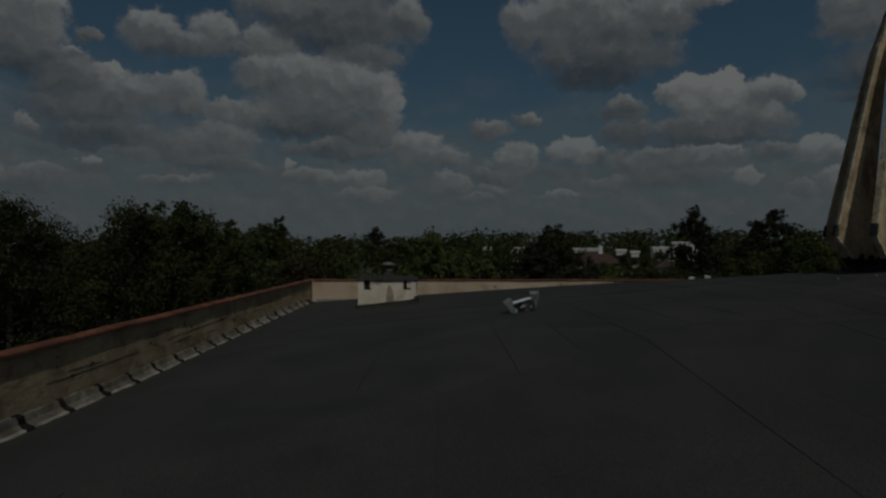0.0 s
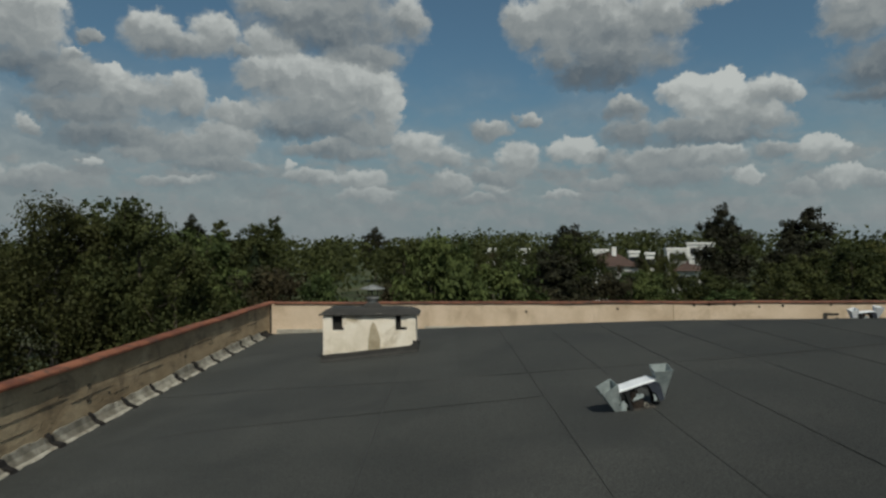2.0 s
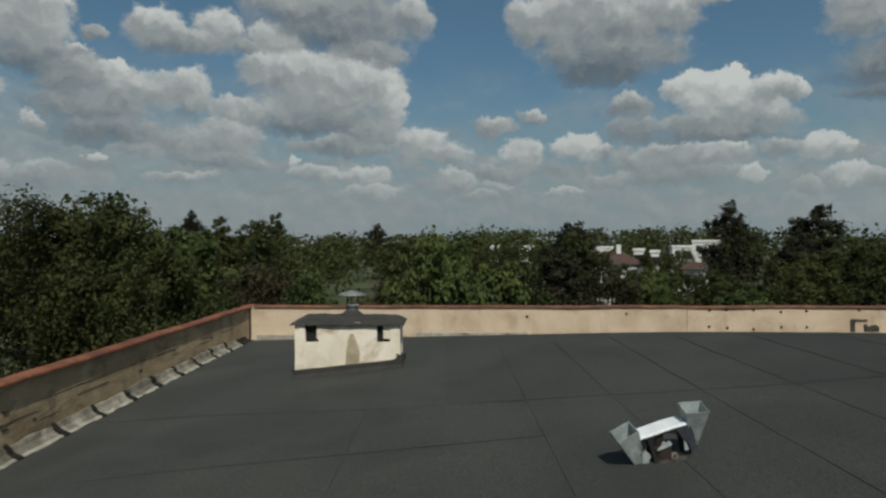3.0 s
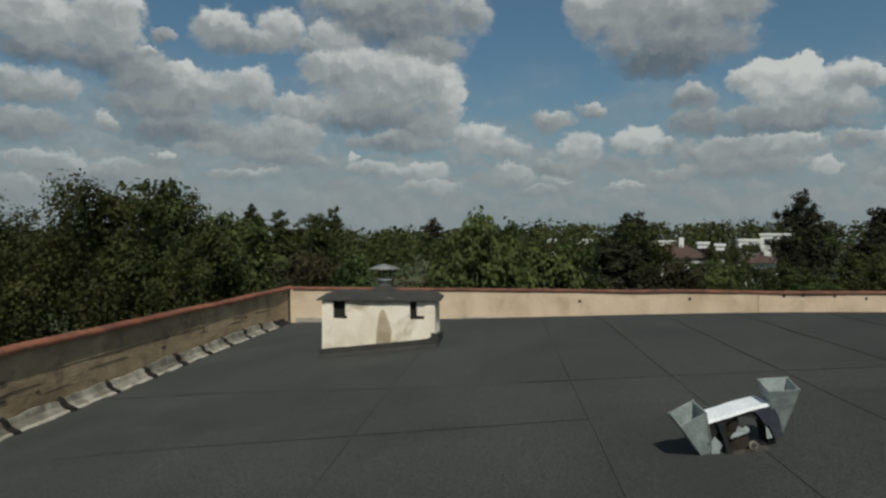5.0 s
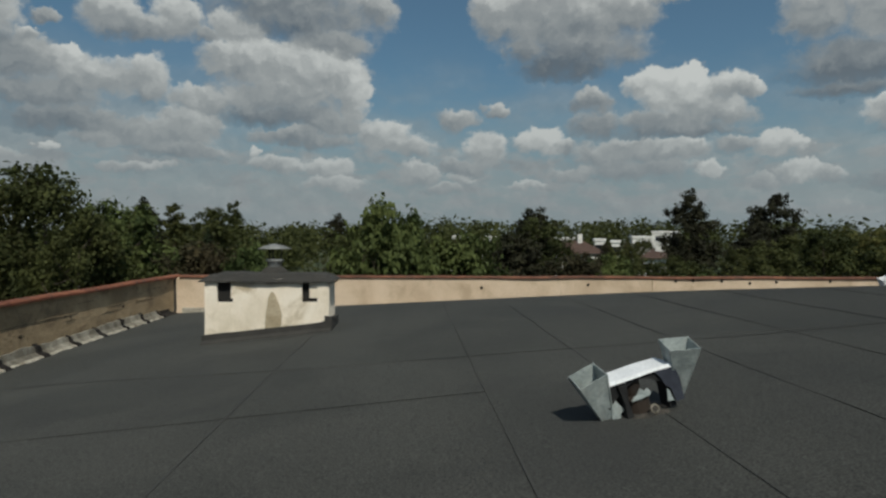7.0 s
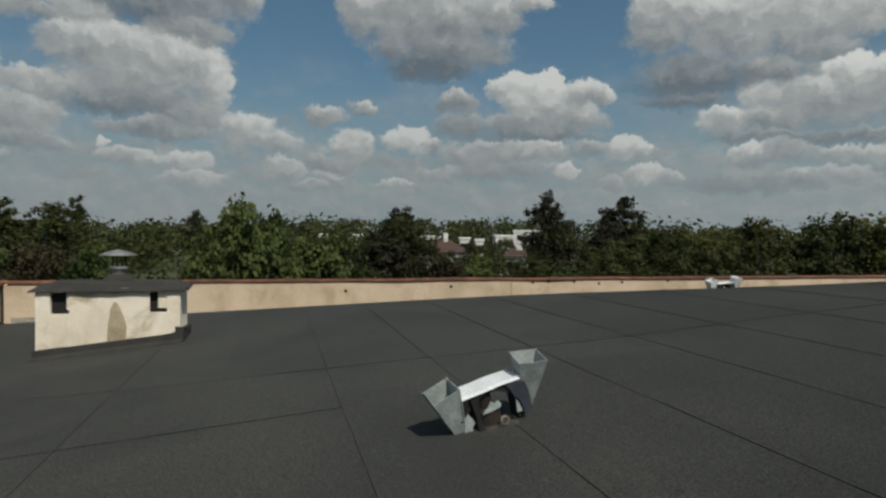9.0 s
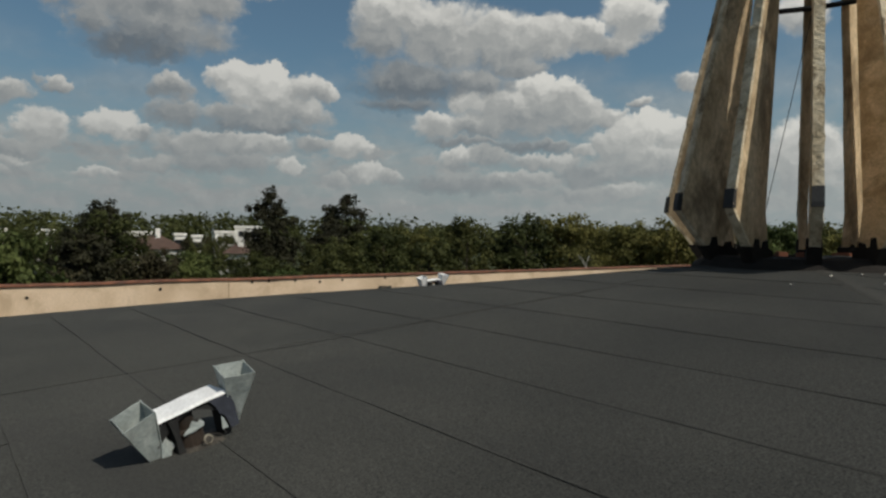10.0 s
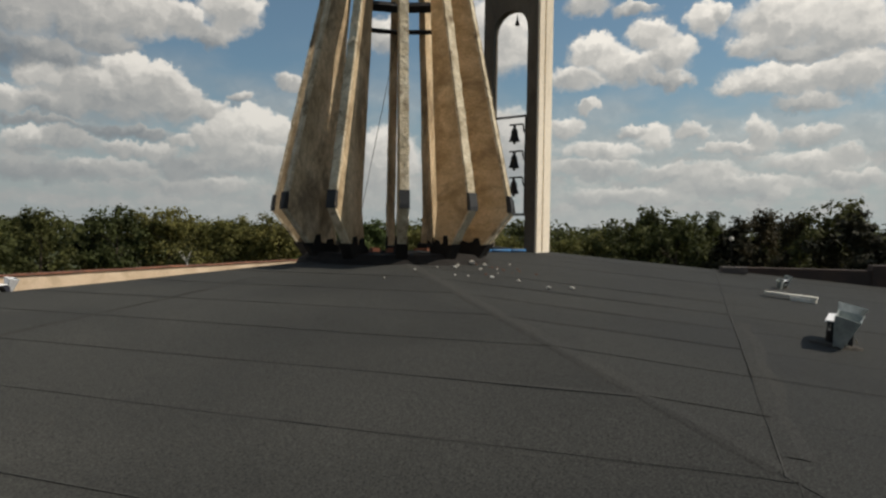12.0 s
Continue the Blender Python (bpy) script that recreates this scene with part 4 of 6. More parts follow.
    prism(bm, [(y0 - 0.04, g - 0.02), (y0 - 0.03, g + 0.19), (y0 + 0.12, g + 0.16), (y1 + 0.02, g + 0.13), (y1 + 0.06, g - 0.02)], "x", x1 - 0.05, x1 + 0.045)
    wobble(bm, 0.012, 6, 3)
    add("upstand", bm, FELT_CAP)
    # cap: felt-covered slab with a drooping ragged rim
    bm = bmesh.new()
    nx, ny = 30, 12
    cx0, cx1, cy0, cy1 = x0 - 0.065, x1 + 0.060, y0 - 0.055, y1 + 0.08
    top, low = [], []
    for i in range(nx + 1):
        tr, lr = [], []
        for j in range(ny + 1):
            u, v = i / nx, j / ny
            x, yy = cx0 + (cx1 - cx0) * u, cy0 + (cy1 - cy0) * v
            e = min(u * (cx1 - cx0), (1 - u) * (cx1 - cx0), v * (cy1 - cy0), (1 - v) * (cy1 - cy0))
            w = noise.noise(Vector((x * 5, yy * 5, 1.0)))
            zz = 0.925 + 0.02 * w - max(0, 0.14 - e) * 0.65
            edge = e < 1e-6
            tr.append(bm.verts.new((x + 0.018 * w * edge, yy + 0.018 * w * edge, zz)))
            lr.append(bm.verts.new((x, yy, (0.815 + 0.03 * noise.noise(Vector((x * 6, yy * 6, 4)))) if edge else 0.845)))
        top.append(tr), low.append(lr)
    for i in range(nx):
        for j in range(ny):
            bm.faces.new((top[i][j], top[i + 1][j], top[i + 1][j + 1], top[i][j + 1]))
            bm.faces.new((low[i][j], low[i][j + 1], low[i + 1][j + 1], low[i + 1][j]))
    ring = [(i, 0) for i in range(nx)] + [(nx, j) for j in range(ny)] + [(i, ny) for i in range(nx, 0, -1)] + [(0, j) for j in range(ny, 0, -1)]
    for (a, b), (c2, d) in zip(ring, ring[1:] + ring[:1]):
        bm.faces.new((top[a][b], low[a][b], low[c2][d], top[c2][d]))
    bmesh.ops.recalc_face_normals(bm, faces=bm.faces)
    add("cap", bm, FELT_CAP, "sagging felt-covered cap slab", smooth=False)
    tagged(th, "whitewashed brick chimney stack with felt-covered cap", "chimney")

    # cowl on top
    cw = empty("chimney_cowl", (-1.52, 18.72, 0.94))
    bm = bmesh.new()
    lathe(bm, [(0.20, -0.02), (0.17, 0.02), (0.115, 0.06), (0.10, 0.07)], 20)
    part("collar", bm, FELT_CAP, cw, "black felt collar")
    bm = bmesh.new()
    lathe(bm, [(0.095, 0.0), (0.095, 0.13), (0.125, 0.15), (0.125, 0.175), (0.085, 0.18), (0.085, 0.02)], 20, caps=False)
    part("pipe", bm, ZINC_DULL, cw, "galvanised pipe with a bright rolled rim", True)
    bm = bmesh.new()
    lathe(bm, [(0.235, 0.325), (0.24, 0.332), (0.12, 0.378), (0.02, 0.402), (0.0005, 0.403), (0.0005, 0.39), (0.11, 0.365), (0.225, 0.325)], 24, caps=False)
    part("hood", bm, ZINC_DULL, cw, "shallow conical hood", True)
    for i in range(3):
        a = 2 * math.pi * i / 3 + 0.5
        bm = bmesh.new()
        rod(bm, (0.09 * math.cos(a), 0.09 * math.sin(a), 0.12), (0.105 * math.cos(a), 0.105 * math.sin(a), 0.375), 0.011)
        part("strut", bm, DARK_STEEL, cw)
    cw.scale = (0.95, 0.95, 0.93)
    tagged(cw, "round galvanised chimney cowl with conical hood", "cowl")


build_chimney()


# ---- roof vents: twin square funnels joined by a duct ----
def build_vent():
    th = empty("roof_vent")

    def funnel(cx, cz, lean, tall, seed, wide=1.0, turn=-5):
        """A square hopper of folded sheet, open above and narrow below, torn at its lower rim."""
        bm = bmesh.new()
        t = 0.005
        prof = [(0.014, 0.0), (0.031, 0.08), (0.057, 0.21), (0.064, 0.235), (0.083, 0.345)]
        four = ((-1, -1), (1, -1), (1, 1), (-1, 1))
        prof = [(w * wide, z * tall) for w, z in prof]
        rows = [[bm.verts.new((sx * w, sy * w, z)) for sx, sy in four] for w, z in prof]
        rows += [[bm.verts.new((sx * (w - t), sy * (w - t), z)) for sx, sy in four] for w, z in reversed(prof)]
        rows.append(rows[0])
        for a, b in zip(rows, rows[1:]):
            for i in range(4):
                bm.faces.new((a[i], a[(i + 1) % 4], b[(i + 1) % 4], b[i]))
        bmesh.ops.subdivide_edges(bm, edges=[e for e in bm.edges if abs(e.verts[0].co.z - e.verts[1].co.z) < 0.001], cuts=3)
        for v in bm.verts:
            low = max(0.0, 0.10 - v.co.z) / 0.10
            v.co.z += low * 0.07 * noise.noise(Vector((v.co.x * 30, v.co.y * 30, seed)))
            v.co += 0.006 * noise.noise_vector(v.co * 9 + Vector((seed, 0, 0)))
        bmesh.ops.recalc_face_normals(bm, faces=bm.faces)
        m = pose(cx, 0, cz, 11, lean, turn)
        bmesh.ops.transform(bm, matrix=m, verts=bm.verts)
        f = part("funnel", bm, ZINC, th)
        for sx, sy in four:
            bm = bmesh.new()
            a, b, c = 0.018 * wide, 0.058 * wide, 0.084 * wide
            rod(bm, (sx * a, sy * a, 0.02), (sx * b, sy * b, 0.21 * tall), 0.004, seg=6)
            rod(bm, (sx * b, sy * b, 0.21 * tall), (sx * c, sy * c, 0.347 * tall), 0.004, seg=6)
            bmesh.ops.transform(bm, matrix=m, verts=bm.verts)
            part("folded_seam", bm, ZINC, f)

    funnel(-0.185, -0.055, -13, 1.15, 1.0, 1.04)
    funnel(0.288, 0.012, 9, 0.97, 2.0, 1.07, -11)
    # duct: a bright top sheet, bent down along its rims, over a dark hollow
    bm = bmesh.new()
    n = 12
    rows = []
    for i in range(n + 1):
        x = -0.215 + 0.45 * i / n
        z = 0.252 + 0.007 * noise.noise(Vector((x * 5, 0, 3))) - 0.002 * (x / 0.2) ** 2
        rows.append([bm.verts.new(p) for p in ((x, -0.098, z - 0.020), (x, -0.092, z), (x, 0.092, z), (x, 0.098, z - 0.020), (x, 0.08, z - 0.010), (x, -0.08, z - 0.010))])
    for a, b in zip(rows, rows[1:]):
        for i in range(6):
            bm.faces.new((a[i], a[(i + 1) % 6], b[(i + 1) % 6], b[i]))
    bm.faces.new(rows[0]), bm.faces.new(rows[-1])
    bmesh.ops.recalc_face_normals(bm, faces=bm.faces)
    duct = part("duct", bm, ZINC_TOP, th, "bright sheet-metal duct top")
    # cheeks coloured dark for the shade under the duct
    for sy in (-0.074, 0.074):
        bm = bmesh.new()
        up, dn = [], []
        for i in range(n + 1):
            x = -0.20 + 0.43 * i / n
            up.append((x, 0.240))
            dn.append((x, 0.215 - 0.12 * abs((x - 0.015) / 0.215) ** 1.6))
        prism(bm, up + dn[::-1], "y", sy - 0.004, sy + 0.004)
        part("cheek", bm, DARK_STEEL, duct, "arched side cheek, the duct's shade put into its dark colour")
    bm = bmesh.new()
    prism(bm, [(-0.190, 0.02), (-0.170, 0.17), (-0.146, 0.150), (-0.138, 0.118), (-0.112, 0.085), (-0.106, 0.066), (-0.134, 0.050), (-0.142, 0.012), (-0.165, -0.01)], "y", -0.070, -0.065)
    wobble(bm, 0.006, 14, 8)
    part("torn_edge", bm, ZINC, th, "jagged torn sheet edge")
    # throat, dark stays and the crumbled base
    bm = bmesh.new()
    lathe(bm, [(0.088, -0.02), (0.086, 0.085), (0.090, 0.105), (0.078, 0.112), (0.05, 0.118), (0.048, 0.235)], 20)
    wobble(bm, 0.006, 12, 2)
    part("throat", bm, RUSTY, th, "squat rusty pipe stub")
    # side panel beside the second funnel, its shade put into dark bluish colour
    bm = bmesh.new()
    prism(bm, [(0.120, 0.232), (0.246, 0.240), (0.268, 0.150), (0.270, 0.018), (0.214, 0.020), (0.196, 0.110), (0.168, 0.135), (0.150, 0.180)], "y", -0.094, -0.088)
    wobble(bm, 0.006, 10, 4)
    part("side_panel", bm, SHADED_STEEL, th, "side panel, shade put into its dark bluish colour")
    # added bright piece drawn for the light through a gap
    bm = bmesh.new()
    prism(bm, [(0.170, 0.118), (0.184, 0.095), (0.196, 0.035), (0.158, 0.040)], "y", -0.100, -0.096)
    part("shard", bm, ZINC, th, "bright piece added for the light seen through a gap")
    for x, w in ((-0.098, 0.026), (0.20, 0.026)):
        bm = bmesh.new()
        prism(bm, [(x - w, 0.22), (x + w, 0.22), (x + w * 0.7, 0.10), (x + w * 1.2, -0.02), (x - w * 0.6, -0.02), (x - w * 0.4, 0.10)], "y", -0.105 if x < 0 else -0.05, 0.05)
        wobble(bm, 0.008, 9, x)
        part("stay", bm, DARK_STEEL, th, "rusty dark stay")
    bm = bmesh.new()
    prism(bm, [(-0.062, 0.108), (-0.045, 0.128), (-0.020, 0.136), (0.004, 0.166), (0.022, 0.150), (0.030, 0.140), (0.050, 0.150), (0.066, 0.128), (0.058, 0.110), (0.0, 0.100)], "y", -0.098, -0.092)
    wobble(bm, 0.01, 12, 5)
    part("torn_flap", bm, ZINC, th, "torn grey metal flap")
    bm = bmesh.new()
    k = 14
    ring = []
    for i in range(k):
        a = 2 * math.pi * i / k
        c = Vector((0.055 + 0.022 * math.cos(a), -0.125 + 0.008 * math.sin(a), 0.035 + 0.022 * math.sin(a)))
        ring.append([bm.verts.new(c + Vector((0.006 * math.cos(b) * math.cos(a), 0.006 * math.sin(b), 0.006 * math.cos(b) * math.sin(a)))) for b in (0, 2.1, 4.2)])
    for i in range(k):
        for j in range(3):
            bm.faces.new((ring[i][j], ring[(i + 1) % k][j], ring[(i + 1) % k][(j + 1) % 3], ring[i][(j + 1) % 3]))
    part("clamp_ring", bm, ZINC_OLD, th, "loose hose clamp")
    bm = bmesh.new()
    lathe(bm, [(0.235, -0.035), (0.22, -0.002), (0.17, 0.006), (0.09, 0.014)], 28)
    for v in bm.verts:
        k2 = 1 + 0.35 * noise.noise(Vector((v.co.x * 6, v.co.y * 6, 2)))
        v.co.x *= k2
        v.co.y *= k2 * 0.8
    bmesh.ops.transform(bm, matrix=Matrix.Rotation(radians(6.5), 4, "Y"), verts=bm.verts)
    part("mortar_base", bm, CRUMBLE, th, "crumbling mortar patch on the felt")
    tagged(th, "galvanised twin-funnel roof vent on dark felt", "roof vent", group="roof vents")
    return th


vent = build_vent()
vent.matrix_world = pose(1.58, 13.22, slope_west(1.58), 0, -15, 10) @ Matrix.Diagonal((0.94, 0.94, 0.94, 1))
vent["label"] = "dented galvanised twin-funnel roof vent, torn and leaning"
for x, y, lift, rx, ry, rz, size, label in ((7.12, 18.6, 0.03, 0, -4, 2, (0.76, 0.82, 0.80), "galvanised twin-funnel roof vent near the cream parapet"),
                                            (6.90, 8.42, 0.01, 4.7, -2.7, -14, (0.95, 1.06, 0.88), "galvanised twin-funnel roof vent, end towards the walk"),
                                            (11.10, 8.29, 0.0, 0, -10, -30, (0.46, 0.46, 0.46), "small galvanised roof vent beside a pale board")):
    v = copy_thing(vent, pose(x, y, roof_z(x, y) + lift, rx, ry, rz))
    v.scale = size
    v["label"] = label
    # these funnels get a brighter colour in place of full sunlight
    if "cream" in label:
        for o in v.children:
            if o.name.startswith("funnel"):
                o.data = o.data.copy()
                o.data.materials[0] = ZINC_TOP


# ---- bell tower of concrete fins ----
TOWER = Vector((10.04, 13.85, 1.26))


def build_tower():
    th = empty("concrete_tower", TOWER)
    first = math.degrees(math.atan2(-0.3987, -0.917))      # bearing of the fin that faces the walk
    # outline of a fin: radius, height over the foot
    outer = [(1.27, -0.10), (1.34, 0.02), (1.87, 0.69), (1.87, 0.75), (1.17, 3.95), (1.03, 4.55), (0.74, 5.45)]
    inner = [(0.60, 5.45), (0.88, 4.05), (1.15, 0.72), (1.02, -0.10)]
    half = 0.056
    for i in range(12):
        ang = radians(first + 3.5 + 30 * i)
        turn = Matrix.Rotation(ang, 4, "Z")
        # the plate
        bm = bmesh.new()
        prism(bm, [(r, z) for r, z in inner] + [(r - 0.02, z) for r, z in outer], "y", -half, half)
        bmesh.ops.subdivide_edges(bm, edges=[e for e in bm.edges if e.calc_length() > 0.6], cuts=5)
        bmesh.ops.transform(bm, matrix=turn, verts=bm.verts)
        wobble(bm, 0.012, 2.2, i)
        # fins 1 to 4: skylight and bounce put into a warmer concrete colour
        fin = part("fin", bm, FIN_BOUNCE if i in (1, 2, 3, 4) else FIN, th, "board-marked fin, bounced light put into its warm brown" if i in (1, 2, 3, 4) else "grey-brown stained fin")
        # crumbled render along the outer edge
        bm = bmesh.new()
        rows = []
        for (r0, z0), (r1, z1) in zip(outer[1:], outer[2:]):
            k = max(2, int((z1 - z0) / 0.09))
            for j in range(k):
                rows.append((r0 + (r1 - r0) * j / k, z0 + (z1 - z0) * j / k))
        rows.append(outer[-1])
        mesh_rows = []
        for j, (r, z) in enumerate(rows):
            d1 = 0.010 * noise.noise(Vector((z * 7, i * 3.1, 0)))
            d2 = 0.014 * noise.noise(Vector((z * 9, i * 3.1, 5)))
            w = half + 0.004 + 0.5 * abs(d2)
            mesh_rows.append([bm.verts.new(p) for p in ((r - 0.045, -w, z), (r + d1, -w + d2, z), (r + d1 + d2 * 0.5, w + d2, z), (r - 0.045, w, z))])
        for a, b in zip(mesh_rows, mesh_rows[1:]):
            for q in range(4):
                bm.faces.new((a[q], a[(q + 1) % 4], b[(q + 1) % 4], b[q]))
        bm.faces.new(mesh_rows[0]), bm.faces.new(mesh_rows[-1])
        bmesh.ops.recalc_face_normals(bm, faces=bm.faces)
        bmesh.ops.transform(bm, matrix=turn, verts=bm.verts)
        part("edge_render", bm, FIN_EDGE, fin, "flaking pale edge render")
        # grey band wrapped round the edge above the bend
        bm = bmesh.new()
        prism(bm, [(1.82, 0.69), (1.885, 0.69), (1.885, 0.75), (1.855, 0.93), (1.80, 0.93)], "y", -half - 0.01, half + 0.01)
        bmesh.ops.transform(bm, matrix=turn, verts=bm.verts)
        part("grey_band", bm, LEAD, fin, "dark grey band")
        # black tarred foot with a stepped upper edge
        bm = bmesh.new()
        q = [0.07 * random.random() for _ in range(4)]
        steps = [(1.02, -0.15), (1.02, 0.16 + q[0]), (1.10, 0.18 + q[0]), (1.13, 0.26 + q[1]), (1.21, 0.24 + q[1]), (1.23, 0.18 + q[2]), (1.31, 0.20 + q[2]), (1.33, 0.30 + q[3]), (1.39, 0.30 + q[3]), (1.42, 0.22), (1.54, 0.23), (1.40, 0.02), (1.36, -0.15)]
        prism(bm, steps, "y", -half - 0.028, half + 0.028)
        bmesh.ops.transform(bm, matrix=turn, verts=bm.verts)
        wobble(bm, 0.012, 6, i)
        part("tarred_foot", bm, TAR, fin, "black tarred foot")
    # plinth ring on the roof
    bm = bmesh.new()
    lathe(bm, [(0.90, -0.20), (0.92, 0.09), (1.0, 0.10), (1.34, 0.08), (1.44, 0.0), (1.52, -0.10), (1.55, -0.30)], 40, caps=False)
    wobble(bm, 0.03, 3, 3)
    part("tarred_plinth", bm, TAR, th, "black tarred ring plinth")
    # steel beams that tie the fins, and a hanging cable
    c, r = Vector((-0.917, -0.399, 0)), Vector((0.399, -0.917, 0))      # towards the walk, and to its right
    for z, back, t in ((3.70, -0.80, 0.04), (4.02, -0.55, 0.085)):
        bm = bmesh.new()
        for sgn in (-1, 1):
            rod(bm, c * back + r * 0.02 * sgn + Vector((0, 0, z + 0.02)), c * (back + 0.15) + r * 0.62 * sgn + Vector((0, 0, z)), t, seg=4)
        part("steel_beam", bm, DARK_STEEL, th, "dark steel tie beam")
    bm = bmesh.new()
    rod(bm, c * -0.75 + Vector((0, 0, 3.7)), c * 0.0 - r * 0.55 + Vector((0, 0, 0.6)), 0.005)
    part("cable", bm, DARK_STEEL, th, "thin hanging cable")
    bm = bmesh.new()
    lathe(bm, [(0.70, 5.15), (0.76, 5.42), (0.32, 5.9), (0.05, 6.3)], 20)
    part("cap", bm, FIN, th, "pointed concrete cap")
    # broken clay bricks lying inside the ring of feet
    for i, (bx, by, rz) in enumerate(((0.55, 0.62, 20), (0.72, 0.30, 70), (0.40, 0.20, 130), (0.30, 0.75, 10), (0.75, -0.15, 95), (0.2, 0.45, 40))):
        bm = bmesh.new()
        box(bm, -0.12, 0.12, -0.06, 0.06, 0.0, 0.065, 0.006, pose(bx, by, 0.07, 4, 3, rz))
        part("loose_brick", bm, COPING, th, "broken red clay brick")
    tagged(th, "bell-shaped tower of weathered concrete fins on tarred feet", "tower")


build_tower()


# ---- portal with bells behind the tower ----
def build_portal():
    base = Vector((12.595, 12.19, 1.29))
    th = empty("bell_portal", base)
    u, n = Vector((0.30, 0.954, 0)), Vector((-0.954, 0.30, 0))       # along the wall, out of its face
    frame_m = Matrix(((u.x, n.x, 0, 0), (u.y, n.y, 0, 0), (0, 0, 1, 0), (0, 0, 0, 1)))
    depth, pier, gap, tall, spring = 0.52, 0.22, 0.74, 8.2, 4.18

    def add(name, bm, mat, label="", parent=None):
        bmesh.ops.transform(bm, matrix=frame_m, verts=bm.verts)
        return part(name, bm, mat, parent or th, label)

    # piers and arch, extruded through the wall; shade put into their dark colour
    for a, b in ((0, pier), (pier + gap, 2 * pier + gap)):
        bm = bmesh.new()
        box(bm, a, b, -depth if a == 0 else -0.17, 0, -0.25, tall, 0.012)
        add("pier", bm, SHADE_PIER)
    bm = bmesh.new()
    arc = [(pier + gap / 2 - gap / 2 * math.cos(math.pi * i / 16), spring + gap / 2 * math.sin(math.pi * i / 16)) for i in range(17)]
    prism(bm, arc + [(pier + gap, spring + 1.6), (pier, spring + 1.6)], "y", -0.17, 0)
    add("arch", bm, SHADE_PIER)
    # ribs on the end face, kept pale as the side in the sun
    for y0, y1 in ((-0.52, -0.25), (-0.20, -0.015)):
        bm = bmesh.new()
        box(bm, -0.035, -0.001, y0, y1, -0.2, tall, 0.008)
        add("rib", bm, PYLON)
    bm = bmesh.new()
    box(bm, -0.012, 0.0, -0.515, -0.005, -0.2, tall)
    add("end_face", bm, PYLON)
    # iron bell frame
    zb = (0.74, 2.58)
    bm = bmesh.new()
    rod(bm, (pier + 0.06, -0.1, zb[0]), (pier + 0.06, -0.1, zb[1]), 0.02)
    frame = add("bell_frame", bm, DARK_STEEL, "black iron bell frame")
    for z in zb:
        bm = bmesh.new()
        rod(bm, (pier + 0.0, -0.1, z), (pier + gap, -0.1, z), 0.022)
        add("cross_bar", bm, DARK_STEEL, "", frame)
    for i, z in enumerate((2.12, 1.62, 1.13)):
        bm = bmesh.new()
        rod(bm, (pier + 0.12, -0.1, z + 0.31), (pier + 0.40, -0.1, z + 0.31), 0.016)
        rod(bm, (pier + 0.12, -0.1, z + 0.31), (pier + 0.10, -0.1, z + 0.18), 0.014)
        rod(bm, (pier + 0.10, -0.1, z + 0.18), (pier + 0.06, -0.1, z + 0.12), 0.014)
        rod(bm, (pier + 0.30, -0.1, z + 0.24), (pier + 0.30, -0.1, z + 0.32), 0.028)
        add("bracket", bm, DARK_STEEL, "", frame)
        bell = bmesh.new()
        lathe(bell, [(0.105, 0.0), (0.095, 0.02), (0.072, 0.09), (0.060, 0.18), (0.042, 0.235), (0.015, 0.25)], 20, (pier + 0.30, -0.1, z))
        b = add("bell", bell, BRONZE, "dark bronze bell")
        c = bmesh.new()
        lathe(c, [(0.02, -0.05), (0.03, -0.02), (0.012, 0.05)], 10, (pier + 0.30, -0.1, z))
        add("clapper", c, BRONZE, "", b)
    bm = bmesh.new()
    lathe(bm, [(0.045, 0.0), (0.035, 0.05), (0.02, 0.09), (0.006, 0.2)], 12, (pier + gap / 2, -0.25, spring + 0.16))
    add("bell", bm, BRONZE, "small bell under the arch")
    tagged(th, "pale rendered portal with an arch and hanging bronze bells", "portal")


build_portal()

# ---- loose things on the roof ----
bm = bmesh.new()
pts = [(11.3, 13.05), (11.8, 12.8), (12.2, 12.55), (12.55, 12.35)]
for (ax, ay), (bx, by) in zip(pts, pts[1:]):
    rod(bm, (ax, ay, roof_z(ax, ay) + 0.03), (bx, by, roof_z(bx, by) + 0.03), 0.028, seg=10)
tagged(part("blue_pipe", bm, BLUE, smooth=True), "blue plastic pipe lying along the roof ridge", "pipe")
bm = bmesh.new()
box(bm, -0.135, 0.145, -0.075, 0.055, 0.0, 0.050, 0.006)
wobble(bm, 0.005, 4, 2)
b = part("board", bm, PALE)
b.matrix_world = pose(9.789, 8.228, roof_z(9.83, 8.23) - 0.004, 0, 4.5, -107)
tagged(b, "short pale board lying under a longer one", "board")
bm = bmesh.new()
box(bm, -0.30, 0.30, -0.06, 0.06, 0.0, 0.026, 0.006)
wobble(bm, 0.006, 3, 1)
b = part("board", bm, PALE)
b.matrix_world = pose(9.83, 8.362, roof_z(9.83, 8.36) + 0.046, 0, 4.5, -107)
tagged(b, "long pale weathered board resting on a shorter one", "board")
bm = bmesh.new()
box(bm, -0.12, 0.12, -0.20, 0.20, 0.0, 0.11, 0.012)
b = part("junction_box", bm, FACADE_DULL)
b.matrix_world = pose(12.75, 8.82, roof_z(12.75, 8.82), 0, 0, 10)
tagged(b, "small grey metal box on the roof verge", "box")
lamp = empty("roof_lamp", (13.02, 8.84, 1.21))
bm = bmesh.new()
rod(bm, (0, 0, -0.12), (0, 0, 0.40), 0.004)
part("pole", bm, DARK_STEEL, lamp)
bm = bmesh.new()
lathe(bm, [(0.010, 0.385), (0.036, 0.40), (0.040, 0.425), (0.022, 0.452), (0.005, 0.457)], 14)
